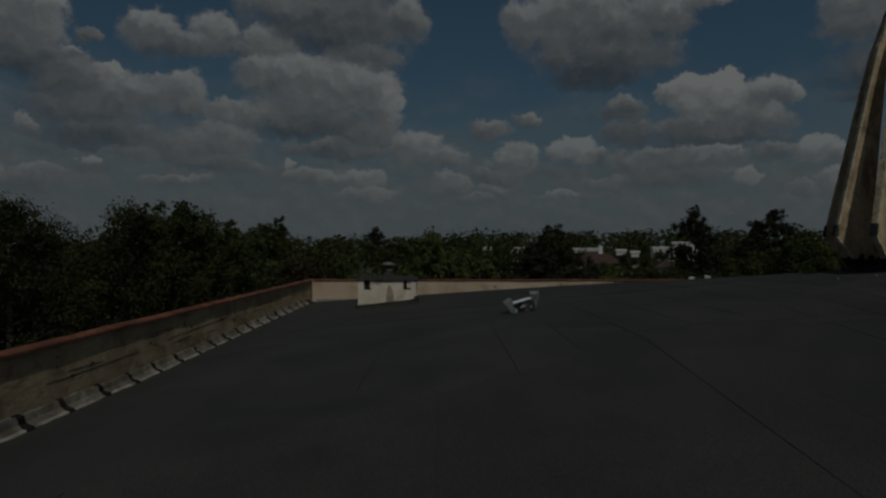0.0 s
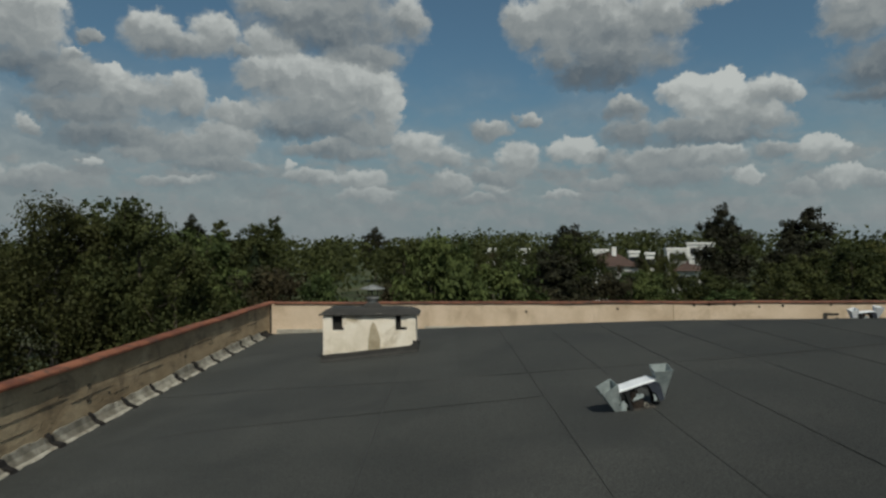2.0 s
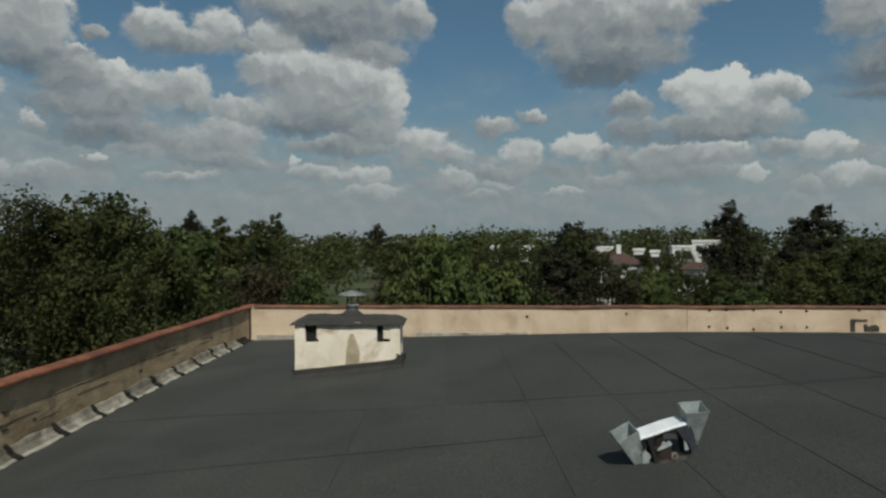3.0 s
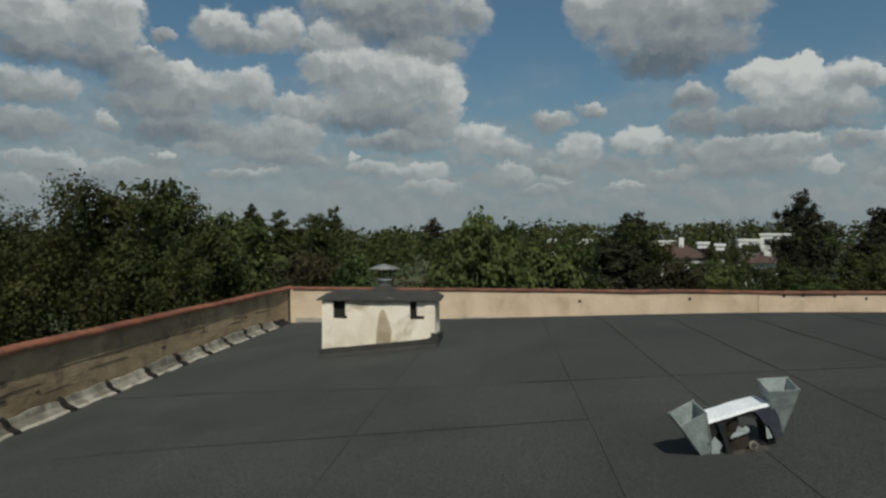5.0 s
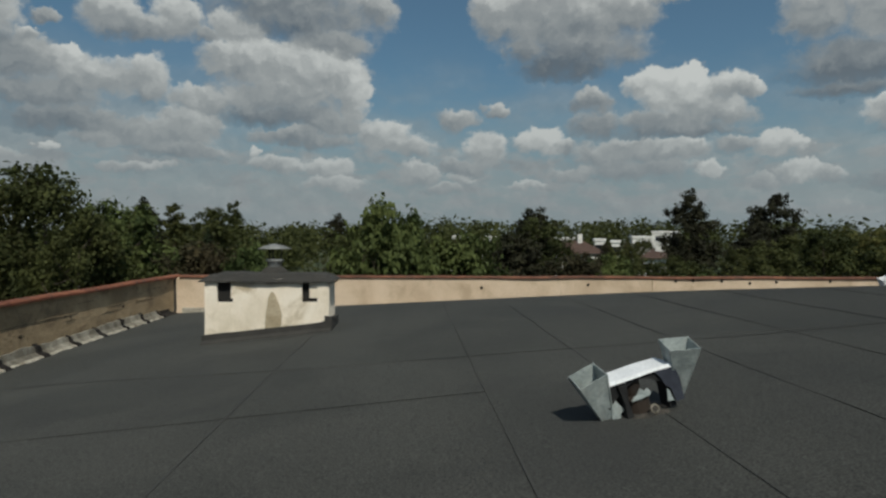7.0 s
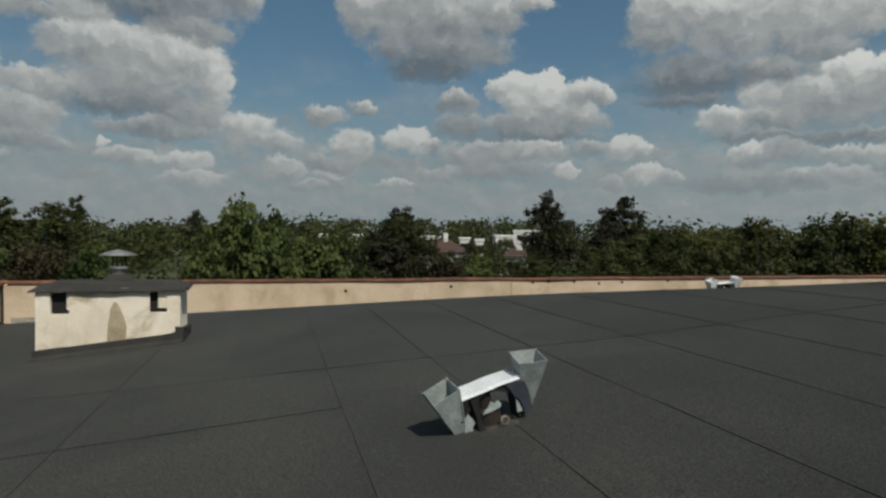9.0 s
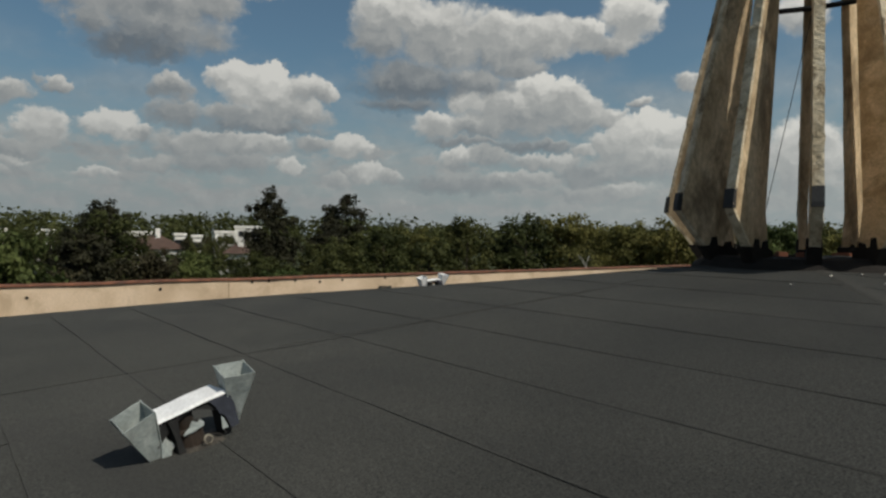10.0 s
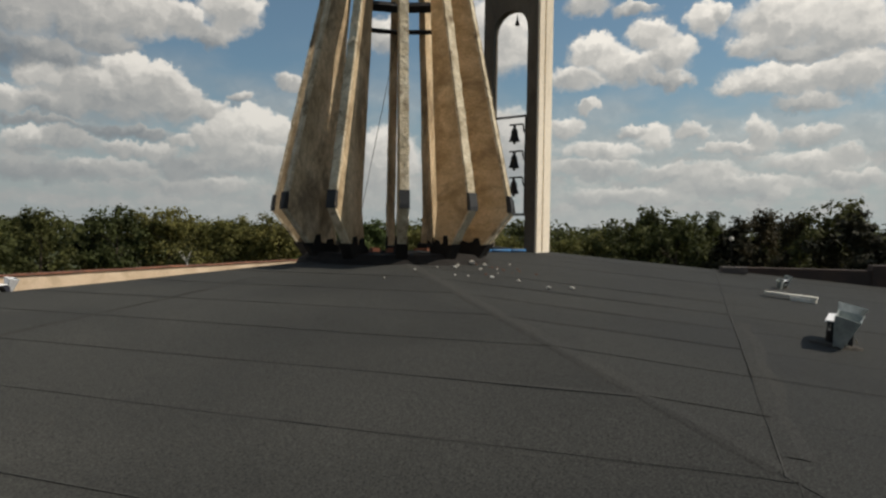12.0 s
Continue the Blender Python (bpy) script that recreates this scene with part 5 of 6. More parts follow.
part("shade", bm, PALE, lamp, "small white lamp shade", True)
tagged(lamp, "small white lamp on a thin dark pole", "lamp")

# rubble chips round the tower's feet
chips = [(8.07, 11.08, 0.055), (8.29, 10.85, 0.055), (8.41, 11.51, 0.045), (8.43, 11.85, 0.045), (8.98, 12.51, 0.05), (9.55, 12.45, 0.10), (9.68, 12.3, 0.05),
         (8.26, 12.27, 0.03), (9.35, 12.03, 0.035), (7.66, 12.95, 0.025), (8.33, 12.83, 0.03), (9.1, 12.2, 0.04), (8.8, 12.7, 0.03), (8.9, 11.9, 0.025), (9.2, 12.55, 0.05)]
for i, (x, y, s) in enumerate(chips):
    bm = bmesh.new()
    bmesh.ops.create_icosphere(bm, subdivisions=1, radius=s * 0.62)
    for v in bm.verts:
        v.co *= 1 + 0.35 * noise.noise(v.co * 40 + Vector((i, 0, 0)))
        v.co.z *= 0.55
    c = part("rubble_chip", bm, RUBBLE)
    c.matrix_world = pose(x, y, roof_z(x, y) + s * 0.35, 0, 0, 47 * i)
    tagged(c, "pale chip of broken render on the felt", "rubble", group="rubble round the tower")

# dark and reddish crumbs of brick among the chips
for i in range(18):
    x, y = 9.25 + 0.42 * random.gauss(0, 1), 12.15 + 0.22 * random.gauss(0, 1)
    r = 0.009 + 0.014 * random.random()
    bm = bmesh.new()
    bmesh.ops.create_icosphere(bm, subdivisions=1, radius=r)
    for v in bm.verts:
        v.co *= 1 + 0.4 * noise.noise(v.co * 40 + Vector((i, 3, 0)))
        v.co.z *= 0.6
    c = part("brick_crumb", bm, COPING if i % 4 else RUBBLE)
    c.matrix_world = pose(x, y, roof_z(x, y) + r * 0.3, 0, 0, 31 * i)
    tagged(c, "small crumb of red brick on the felt" if i % 4 else "small pale crumb of render on the felt", "rubble", group="rubble round the tower")

# ---- trees ----
def quads_mesh(name, centres, size, mats, drop=0.0, seed=1, aspect=0.62, out=None):
    """One mesh of many small bent leaves at the given places."""
    g = np.random.default_rng(seed)
    k = len(centres)
    nrm = g.normal(size=(k, 3))
    nrm[:, 2] += 0.5
    if out is not None:
        nrm = 0.55 * nrm + out
    nrm /= np.linalg.norm(nrm, axis=1)[:, None]
    up = g.normal(size=(k, 3)) + np.array([0, 0, -drop])
    a = np.cross(nrm, up)
    a /= np.linalg.norm(a, axis=1)[:, None] + 1e-9
    b = np.cross(a, nrm)
    s = (size * g.uniform(0.6, 1.35, k))[:, None]
    a, b = a * s * aspect, b * s
    bend = nrm * s * 0.25
    verts = np.stack([centres - b, centres + a + bend * 0.6, centres + b, centres - a + bend * 0.6], 1).reshape(-1, 3)
    me = bpy.data.meshes.new(name)
    me.vertices.add(4 * k), me.loops.add(4 * k), me.polygons.add(k)
    me.vertices.foreach_set("co", verts.astype(np.float32).ravel())
    me.loops.foreach_set("vertex_index", np.arange(4 * k, dtype=np.int32))
    me.polygons.foreach_set("loop_start", np.arange(0, 4 * k, 4, dtype=np.int32))
    me.update(calc_edges=True)
    for m in mats:
        me.materials.append(m)
    return me


def limb(bm, p, way, length, r, depth, g, tips):
    """A branch of tapering pieces that forks towards its end."""
    k = 4
    q = Vector(p)
    d = Vector(way).normalized()
    for i in range(k):
        d = (d + Vector(g.normal(size=3)) * 0.14 + Vector((0, 0, 0.06))).normalized()
        e = q + d * (length / k)
        rod(bm, q, e, r * (1 - 0.18 * i), r * (1 - 0.18 * (i + 1)), 4)
        q = e
        if depth and i >= 1:
            side = (d + Vector(g.normal(size=3)) * 0.75 + Vector((0, 0, 0.15))).normalized()
            limb(bm, q, side, length * 0.55, r * 0.5, depth - 1, g, tips)
    tips.append(np.array(q))


def build_tree(name, height, spread, low, leaf, leaves, size, seed, bark=None, kind="round", label="", lobes=16):
    """A tree of the given height: trunk with limbs, and a crown of clumps with gaps. low: where the crown begins, as a share of height."""
    g = np.random.default_rng(seed)
    th = empty(name)
    bm = bmesh.new()
    tips = []
    r0 = 0.018 * height + 0.05
    q = Vector((0, 0, 0))
    k = 8
    lean = Vector((g.normal() * 0.02, g.normal() * 0.02, 0))
    for i in range(k):
        e = q + Vector((0, 0, height * 0.88 / k)) + (lean + Vector((g.normal() * 0.015, g.normal() * 0.015, 0))) * height / k
        rod(bm, q, e, r0 * (1 - 0.105 * i), r0 * (1 - 0.105 * (i + 1)), 7)
        if i / k > low - 0.15:
            for _ in range(2):
                a = g.uniform(0, 2 * math.pi)
                limb(bm, e, (math.cos(a), math.sin(a), 0.55), spread * (0.75 if kind != "spruce" else 0.5) * (1.1 - 0.75 * i / k), r0 * 0.38 * (1 - 0.09 * i), 1, g, tips)
        q = e
    part("trunk", bm, bark or BARK, th)
    pts, outs = [], []
    zc, zr = height * (1 + low) / 2, height * (1 - low) / 2
    if kind == "spruce":
        m = int(leaves * 1.2)
        f = g.uniform(0, 1, m) ** 1.25
        tier = (f * 11) % 1.0
        spokes = 7
        a = g.integers(0, spokes, m) * 2 * math.pi / spokes + np.floor(f * 11) * 0.9 + g.normal(0, 0.24, m)
        rad = (spread * (1 - f) ** 0.8 + 0.06) * (1.0 - 0.42 * tier) * (0.55 + 0.6 * np.cos(a * 1.5 + np.floor(f * 11) * 1.7) ** 2)
        rr = rad * np.sqrt(g.uniform(0.03, 1, m))
        pts.append(np.stack([rr * np.cos(a), rr * np.sin(a), height * (low + (1 - low) * f) - 0.22 * rr + g.normal(0, 0.06, m)], 1))
        outs.append(np.stack([np.cos(a), np.sin(a), np.full(m, 0.5)], 1) * 0.8)
    else:
        lobe = []
        for i in range(lobes):
            u = g.uniform(-0.9, 1.0)
            a = i * 2.399 + g.normal() * 0.4
            w = math.sqrt(max(0.05, 1 - u * u * 0.85)) * g.uniform(0.45, 0.85)
            if kind == "poplar":
                w *= 0.6
            lobe.append((np.array([spread * w * math.cos(a), spread * w * math.sin(a), zc + zr * u * 0.86]), spread * g.uniform(0.30, 0.50) * (1 - 0.3 * max(0, u))))
        lobe.append((np.array([0, 0, height - spread * 0.35]), spread * 0.33))
        for t in tips:
            if g.uniform() < 0.5:
                lobe.append((t, spread * g.uniform(0.16, 0.28)))
        weight = np.array([r * r for _, r in lobe])
        weight = weight / weight.sum()
        for (c, r), w in zip(lobe, weight):
            m = int(leaves * w)
            sub = max(3, m // (26 if kind == "weeping" else 80))
            d = g.normal(size=(sub, 3))
            d /= np.linalg.norm(d, axis=1)[:, None]
            cl = c + d * (r * g.uniform(0.55, 1.12, sub))[:, None] * np.array([1, 1, 0.82])
            idx = g.integers(0, sub, m)
            p = cl[idx] + g.normal(0, 0.13 * r + 0.05 if kind == "weeping" else 0.19 * r + 0.05, (m, 3)) * np.array([1.0, 1.0, 0.8])
            if kind == "weeping":
                p[:, 2] -= g.exponential(0.45, m) * (g.uniform(size=m) < 0.55)
            pts.append(p)
            o = 0.55 * d[idx] + 0.45 * (p - cl[idx]) / (0.19 * r + 0.05) + np.array([0, 0, 0.25])
            outs.append(o / (np.linalg.norm(o, axis=1)[:, None] + 1e-6))
    p = np.concatenate(pts)
    me = quads_mesh("crown", p, size, [leaf], drop=1.6 if kind == "weeping" else 0.3, seed=seed, out=np.concatenate(outs))
    c = new("crown", me)
    c.parent = th
    tagged(th, label, "tree", group="trees round the building")
    return th


def plant(th, x, y, top, turn, height, widen=1.0, z=GROUND):
    """A copy of a tree whose top reaches the given height."""
    s = (top - z) / height
    return copy_thing(th, Matrix.Translation((x, y, z)) @ Matrix.Rotation(radians(turn), 4, "Z") @ Matrix.Diagonal((s * widen, s * widen, s, 1)))


KINDS = {
    "broad": build_tree("broadleaf_tree", 10, 3.1, 0.18, LEAF_MID, 18000, 0.080, 11, label="broadleaf tree with a full dark green summer crown", lobes=22),
    "fresh": build_tree("leafy_tree", 10, 2.7, 0.40, LEAF_BRIGHT, 12500, 0.118, 29, label="leafy tree with fresh green leaves", lobes=28),
    "birch": build_tree("birch_tree", 10, 2.6, 0.15, LEAF_BIRCH, 30000, 0.064, 37, BIRCH, "weeping", "weeping birch with drooping olive green twigs", 20),
    "poplar": build_tree("poplar_tree", 10, 1.7, 0.15, LEAF_MID, 6000, 0.12, 41, kind="poplar", label="slender tree with dark green foliage"),
    "spruce": build_tree("spruce_tree", 10, 2.0, 0.10, LEAF_NEEDLE, 5000, 0.16, 53, kind="spruce", label="dark green conifer with tiered branches"),
    "dark": build_tree("dark_tree", 10, 2.6, 0.20, LEAF_DARK, 11500, 0.130, 68, label="dark tree with a ragged crown against the sky", lobes=26),
    "brown": build_tree("brownish_tree", 10, 2.9, 0.36, LEAF_BROWN, 8500, 0.100, 89, label="dull brownish green tree in shade", lobes=20),
    "olive": build_tree("olive_tree", 10, 3.0, 0.42, LEAF_OLIVE, 8500, 0.118, 71, label="broad tree with yellowish green leaves", lobes=20),
    "thin": build_tree("thin_tree", 10, 2.9, 0.18, LEAF_DARK, 9000, 0.15, 84, label="sparse dark tree with gaps in its crown", lobes=15),
    "wood": build_tree("woodland_tree", 10, 3.2, 0.42, LEAF_MID, 5300, 0.145, 97, label="dark green tree at the edge of a wood", lobes=20),
}

# each tree: kind, x, y, height of its top, turn, widening
TREES_WEST = [
    ("birch", -15.2, 32.3, 3.95, 20, 1.1), ("birch", -17.5, 27.0, 3.0, 140, 1.1), ("broad", -12.2, 33.4, 3.6, 60, 1.0), ("broad", -9.6, 30.2, 2.0, 200, 0.8),
    ("fresh", -11.2, 37.0, 2.7, 10, 0.9), ("birch", -20.5, 33.0, 4.4, 260, 1.1), ("wood", -16.0, 38.0, 3.8, 310, 1.0), ("brown", -8.4, 36.5, 1.0, 90, 0.9),
    ("fresh", -4.4, 29.5, 1.1, 230, 0.62), ("brown", -6.5, 33.0, 1.0, 30, 0.8), ("brown", -2.6, 34.0, 0.4, 120, 0.9),
]
TREES_NORTH = [
    ("fresh", -0.55, 27.5, 2.3, 75, 0.58), ("fresh", 0.2, 27.9, 2.05, 215, 0.58), ("fresh", 1.6, 28.2, 1.45, 150, 0.68), ("brown", 3.6, 33.0, 0.2, 100, 0.9), ("brown", 7.5, 38.0, 0.6, 33, 1.0),
    ("fresh", 15.0, 40.0, -0.6, 44, 1.0), ("fresh", 14.0, 54.0, 0.3, 0, 1.0), ("wood", 19.0, 62.0, -0.4, 77, 1.1),
    ("fresh", 17.0, 48.0, -0.7, 130, 1.1), ("wood", 23.0, 66.0, -0.3, 177, 1.0), ("fresh", 21.5, 56.0, -0.9, 222, 1.0), ("dark", 9.0, 60.0, 1.6, 90, 1.1),
    ("wood", 20.5, 46.0, 0.6, 80, 1.0),
]
TREES_NORTH_EAST = [
    ("dark", 29.1, 77.0, 6.2, 50, 0.76), ("thin", 38.0, 77.4, 6.1, 15, 0.9), ("dark", 33.0, 72.0, 2.6, 170, 1.2), ("olive", 35.5, 60.0, 2.2, 25, 1.0),
    ("wood", 27.0, 46.0, 0.9, 250, 1.0), ("wood", 27.5, 52.0, 1.8, 15, 1.0), ("wood", 32.0, 48.0, 2.5, 140, 0.9), ("wood", 36.0, 46.0, 2.8, 190, 0.95),
    ("olive", 39.0, 44.0, 3.2, 70, 1.0), ("olive", 42.0, 41.0, 2.7, 320, 1.0), ("olive", 42.0, 37.0, 2.8, 210, 0.9), ("fresh", 45.0, 36.0, 2.8, 35, 1.05),
    ("fresh", 44.5, 31.0, 2.6, 95, 1.0), ("birch", 33.5, 38.5, 0.4, 60, 0.7),
]
TREES_EAST = [
    ("olive", 47.0, 28.0, 2.5, 165, 1.0), ("olive", 46.0, 23.0, 2.2, 280, 1.0), ("wood", 49.0, 20.0, 2.4, 12, 1.0), ("olive", 48.0, 16.0, 2.0, 122, 1.0),
    ("wood", 46.0, 13.0, 2.4, 10, 0.9), ("wood", 50.0, 11.0, 3.3, 70, 1.1), ("wood", 44.0, 10.0, 2.3, 140, 0.9), ("wood", 47.0, 8.6, 2.9, 200, 1.0),
    ("dark", 43.0, 6.6, 2.7, 255, 0.9), ("brown", 44.0, 5.2, 3.2, 30, 1.0),
]
TREES_SOUTH_EAST = [
    ("brown", 41.0, 3.5, 2.9, 160, 0.9), ("wood", 40.5, 2.0, 3.3, 220, 0.9), ("dark", 37.0, 1.5, 2.8, 20, 1.0), ("brown", 35.0, -1.0, 3.3, 280, 1.0),
    ("dark", 31.0, 0.2, 2.3, 100, 1.0), ("dark", 33.0, -3.0, 4.2, 320, 1.2), ("brown", 30.5, -4.0, 4.4, 45, 1.0), ("olive", 26.0, -2.0, 1.6, 85, 1.0),
    ("brown", 29.0, -7.5, 5.2, 15, 1.0), ("spruce", 27.0, -6.5, 5.3, 15, 1.3), ("broad", 24.5, -5.0, 3.0, 300, 1.0),
]
TREES_BEFORE_HOUSES = [
    ("brown", 27.6, 101.5, 0.62, 20, 0.6), ("brown", 31.3, 104.5, 0.84, 120, 0.7), ("wood", 36.0, 111.4, 1.05, 220, 0.6), ("brown", 40.6, 114.0, 1.48, 20, 0.55),
    ("brown", 12.6, 108.7, 1.08, 80, 0.8), ("brown", 7.5, 113.2, 1.13, 180, 0.8), ("brown", 21.3, 97.0, 0.36, 240, 0.5), ("brown", 21.7, 90.7, -0.36, 50, 0.7),
    ("dark", 10.4, 66.6, 3.65, 10, 1.0), ("dark", 11.9, 68.1, 3.8, 120, 0.85), ("wood", 10.7, 63.4, 2.59, 60, 0.9), ("wood", 4.8, 94.3, 0.9, 0, 0.9),
    ("wood", 8.4, 99.1, 1.48, 40, 0.9), ("wood", 11.9, 96.7, 1.2, 80, 0.8), ("wood", 19.5, 87.1, -0.67, 0, 0.8), ("fresh", 18.9, 76.9, -0.6, 10, 0.8),
    ("wood", 25.9, 91.5, 0.04, 90, 0.8), ("wood", 30.4, 99.5, 0.5, 190, 0.7), ("fresh", 21.0, 72.1, -0.59, 30, 0.8), ("wood", 24.3, 75.2, -1.82, 30, 0.7),
    ("wood", 31.8, 88.4, -3.4, 130, 0.6), ("wood", 38.2, 114.8, 0.86, 230, 0.6), ("wood", 30.1, 110.1, 0.45, 330, 0.6),
]
for kind, x, y, top, turn, widen in TREES_BEFORE_HOUSES + TREES_WEST + TREES_NORTH + TREES_NORTH_EAST + TREES_EAST + TREES_SOUTH_EAST:
    plant(KINDS[kind], x, y, top, turn, 10, widen)

# scattered trees behind the near ones, lower with distance so that their tops stay near the skyline
g = np.random.default_rng(5)
for i in range(52):
    az = radians(g.uniform(-40, 108))
    d = g.uniform(48, 105)
    x, y = 2 + d * math.sin(az), 8 + d * math.cos(az)
    if 17 < x < 48 and y > 70:
        continue
    top = g.uniform(-1.2, 1.6) + 0.012 * d
    kind = ["wood", "wood", "olive", "dark", "wood", "spruce"][g.integers(6)]
    plant(KINDS[kind], x, y, top, g.uniform(0, 360), 10, g.uniform(1.0, 1.35))
for kind, x, y, top, turn, widen in (("poplar", -41.8, 173.0, 10.6, 0, 1.0), ("poplar", -39, 124, 7.4, 40, 1.25), ("dark", -43, 120, 7.4, 40, 0.9), ("dark", -18.3, 184, 7.2, 70, 1.0),
                                     ("wood", -35, 130, 6.0, 20, 1.2)):
    plant(KINDS[kind], x, y, top, turn, 10, widen)
for th in KINDS.values():
    # the patterns themselves stand far behind the building
    th.location = (-60 - 9 * list(KINDS.values()).index(th), -60, GROUND)


def young_birch(x, y, top):
    """A small bare-stemmed birch that forks, with a thin crown above."""
    g = np.random.default_rng(19)
    th = empty("young_birch", (x, y, GROUND))
    bm = bmesh.new()
    h = top - GROUND
    tips = []
    rod(bm, (0, 0, 0), (0.03, 0.02, h - 0.6), 0.05, 0.04, 8)
    for a, tilt, r in ((2.6, 0.55, 0.032), (0.4, 0.30, 0.036), (4.4, 0.62, 0.026), (1.5, 0.5, 0.022)):
        limb(bm, (0.03, 0.02, h - 0.65), (tilt * math.cos(a), tilt * math.sin(a), 1.0), 0.62, r, 0, g, tips)
    part("trunk", bm, BIRCH_PALE, th, "pale forked birch stem")
    p = np.concatenate([t + g.normal(0, 0.28, (60, 3)) for t in tips])
    c = new("crown", quads_mesh("crown", p, 0.06, [LEAF_BIRCH], drop=1.2, seed=4))
    c.parent = th
    tagged(th, "young birch with a pale forked stem", "tree", group="trees round the building")


young_birch(23.3, 29.1, 0.95)


def far_woods():
    """The woods of the distance as one belt of foliage."""
    g = np.random.default_rng(8)
    pts, sizes, outs = [], [], []
    for i in range(620):
        az = radians(g.uniform(-48, 116))
        d = 110 * (4.2 ** g.uniform(0, 1))
        x, y = 2 + d * math.sin(az), 8 + d * math.cos(az)
        if d < 170 and 8 < math.degrees(az) < 29:
            continue
        r = g.uniform(3.0, 5.5) * (1 + d / 400)
        rise = 0.010 * min(1.0, max(0.0, (math.degrees(az) + 1) / 3)) * min(1.0, max(0.0, (32 - math.degrees(az)) / 4))     # higher woods behind the houses
        top = 1.9 + (0.0135 + rise) * d + g.normal() * 0.9
        m = 165
        u = g.normal(size=(m, 3))
        u /= np.linalg.norm(u, axis=1)[:, None]
        p = np.array([x, y, top - r * 0.9]) + u * (r * g.uniform(0.7, 1.05, m))[:, None] * np.array([1, 1, 0.9])
        pts.append(p)
        outs.append(u)
        sizes.append(np.full(m, 0.20 + 0.0021 * d))
    p, s = np.concatenate(pts), np.concatenate(sizes)
    me = quads_mesh("far_woods", p, s, [LEAF_MID], seed=9, out=np.concatenate(outs))
    tagged(new("far_woods", me), "belt of distant dark green woods on the horizon", "woods", kind="stuff")


far_woods()


# ---- houses among the trees ----
def build_house(x, y, turn, w, d, eaves, ridge, label, flat=False):
    th = empty("house", (x, y, GROUND))
    th.rotation_euler = (0, 0, radians(turn))
    h = eaves - GROUND
    bm = bmesh.new()
    box(bm, -w / 2, w / 2, -d / 2, d / 2, 0, h, 0.03)
    part("wall", bm, HOUSE_WALL, th)
    bm = bmesh.new()
    if flat:
        box(bm, -w / 2 - 0.2, w / 2 + 0.2, -d / 2 - 0.2, d / 2 + 0.2, h - 0.05, h + 0.35, 0.04)
        part("roof", bm, HOUSE_WALL, th)
    else:
        o = 0.45
        z = ridge - GROUND
        rl = max(0.3, w / 2 - d / 2 * 0.7)
        vs = [bm.verts.new(p) for p in ((-w / 2 - o, -d / 2 - o, h), (w / 2 + o, -d / 2 - o, h), (w / 2 + o, d / 2 + o, h), (-w / 2 - o, d / 2 + o, h), (-rl, 0, z), (rl, 0, z))]
        for q in ((0, 1, 5, 4), (1, 2, 5), (2, 3, 4, 5), (3, 0, 4), (0, 3, 2, 1)):
            bm.faces.new([vs[i] for i in q])
        roof_part = part("roof", bm, HOUSE_ROOF, th)
        bm = bmesh.new()
        box(bm, rl * 0.4, rl * 0.4 + 0.6, -0.9, -0.3, h, z + 0.9, 0.03)
        part("chimney", bm, HOUSE_WALL, roof_part)
    k = max(2, int(w / 2.4))
    for i in range(k):
        for zz in ([h - 2.0, h - 4.8] if h > 6 else [h - 2.0]):
            cx = -w / 2 + w * (i + 0.5) / k
            bm = bmesh.new()
            box(bm, cx - 0.5, cx + 0.5, -d / 2 - 0.03, -d / 2 + 0.1, zz, zz + 1.3)
            win = part("window", bm, GLASS_DARK, th)
            bm = bmesh.new()
            box(bm, cx - 0.62, cx + 0.62, -d / 2 - 0.09, -d / 2 - 0.002, zz - 0.1, zz - 0.004)
            part("sill", bm, HOUSE_WALL, win)
    tagged(th, label, "house", group="houses among the trees")


build_house(24.2, 106.3, -8, 7.6, 7.5, -0.69, 1.15, "white house with a brown hipped roof among trees")
build_house(32.4, 95.7, -30, 2.1, 5.0, -1.05, 0.19, "small white house with brown roof and white chimney")
build_house(43.2, 132.2, -11, 3.5, 4.0, 1.6, 1.95, "pale flat-roofed block behind the trees", True)
build_house(50.9, 140.0, -26, 4.5, 6.0, 2.63, 2.98, "white flat-roofed block far behind the trees", True)
build_house(32.7, 122.9, -12, 1.6, 3.0, 1.09, 1.44, "white flat-roofed annexe between trees", True)
build_house(33.5, 116.4, -17, 1.3, 2.5, 0.84, 1.19, "low white shed roof between trees", True)
build_house(10.4, 159.1, -4, 2.1, 4.0, 1.61, 1.96, "low white house far off in the trees", True)
build_house(17.6, 158.4, -2, 2.8, 4.0, 1.50, 1.85, "low white house far off in the trees", True)
build_house(28.4, 141.5, -17, 2.3, 4.0, 1.17, 1.52, "low white house far off in the trees", True)
build_house(33.2, 156.2, -12, 6.4, 4.0, 1.32, 1.62, "long low white terrace far off in the trees", True)

# ---- felt sheets of the roof, piece by piece ----
WIDE, LAP = 0.876, 9.22


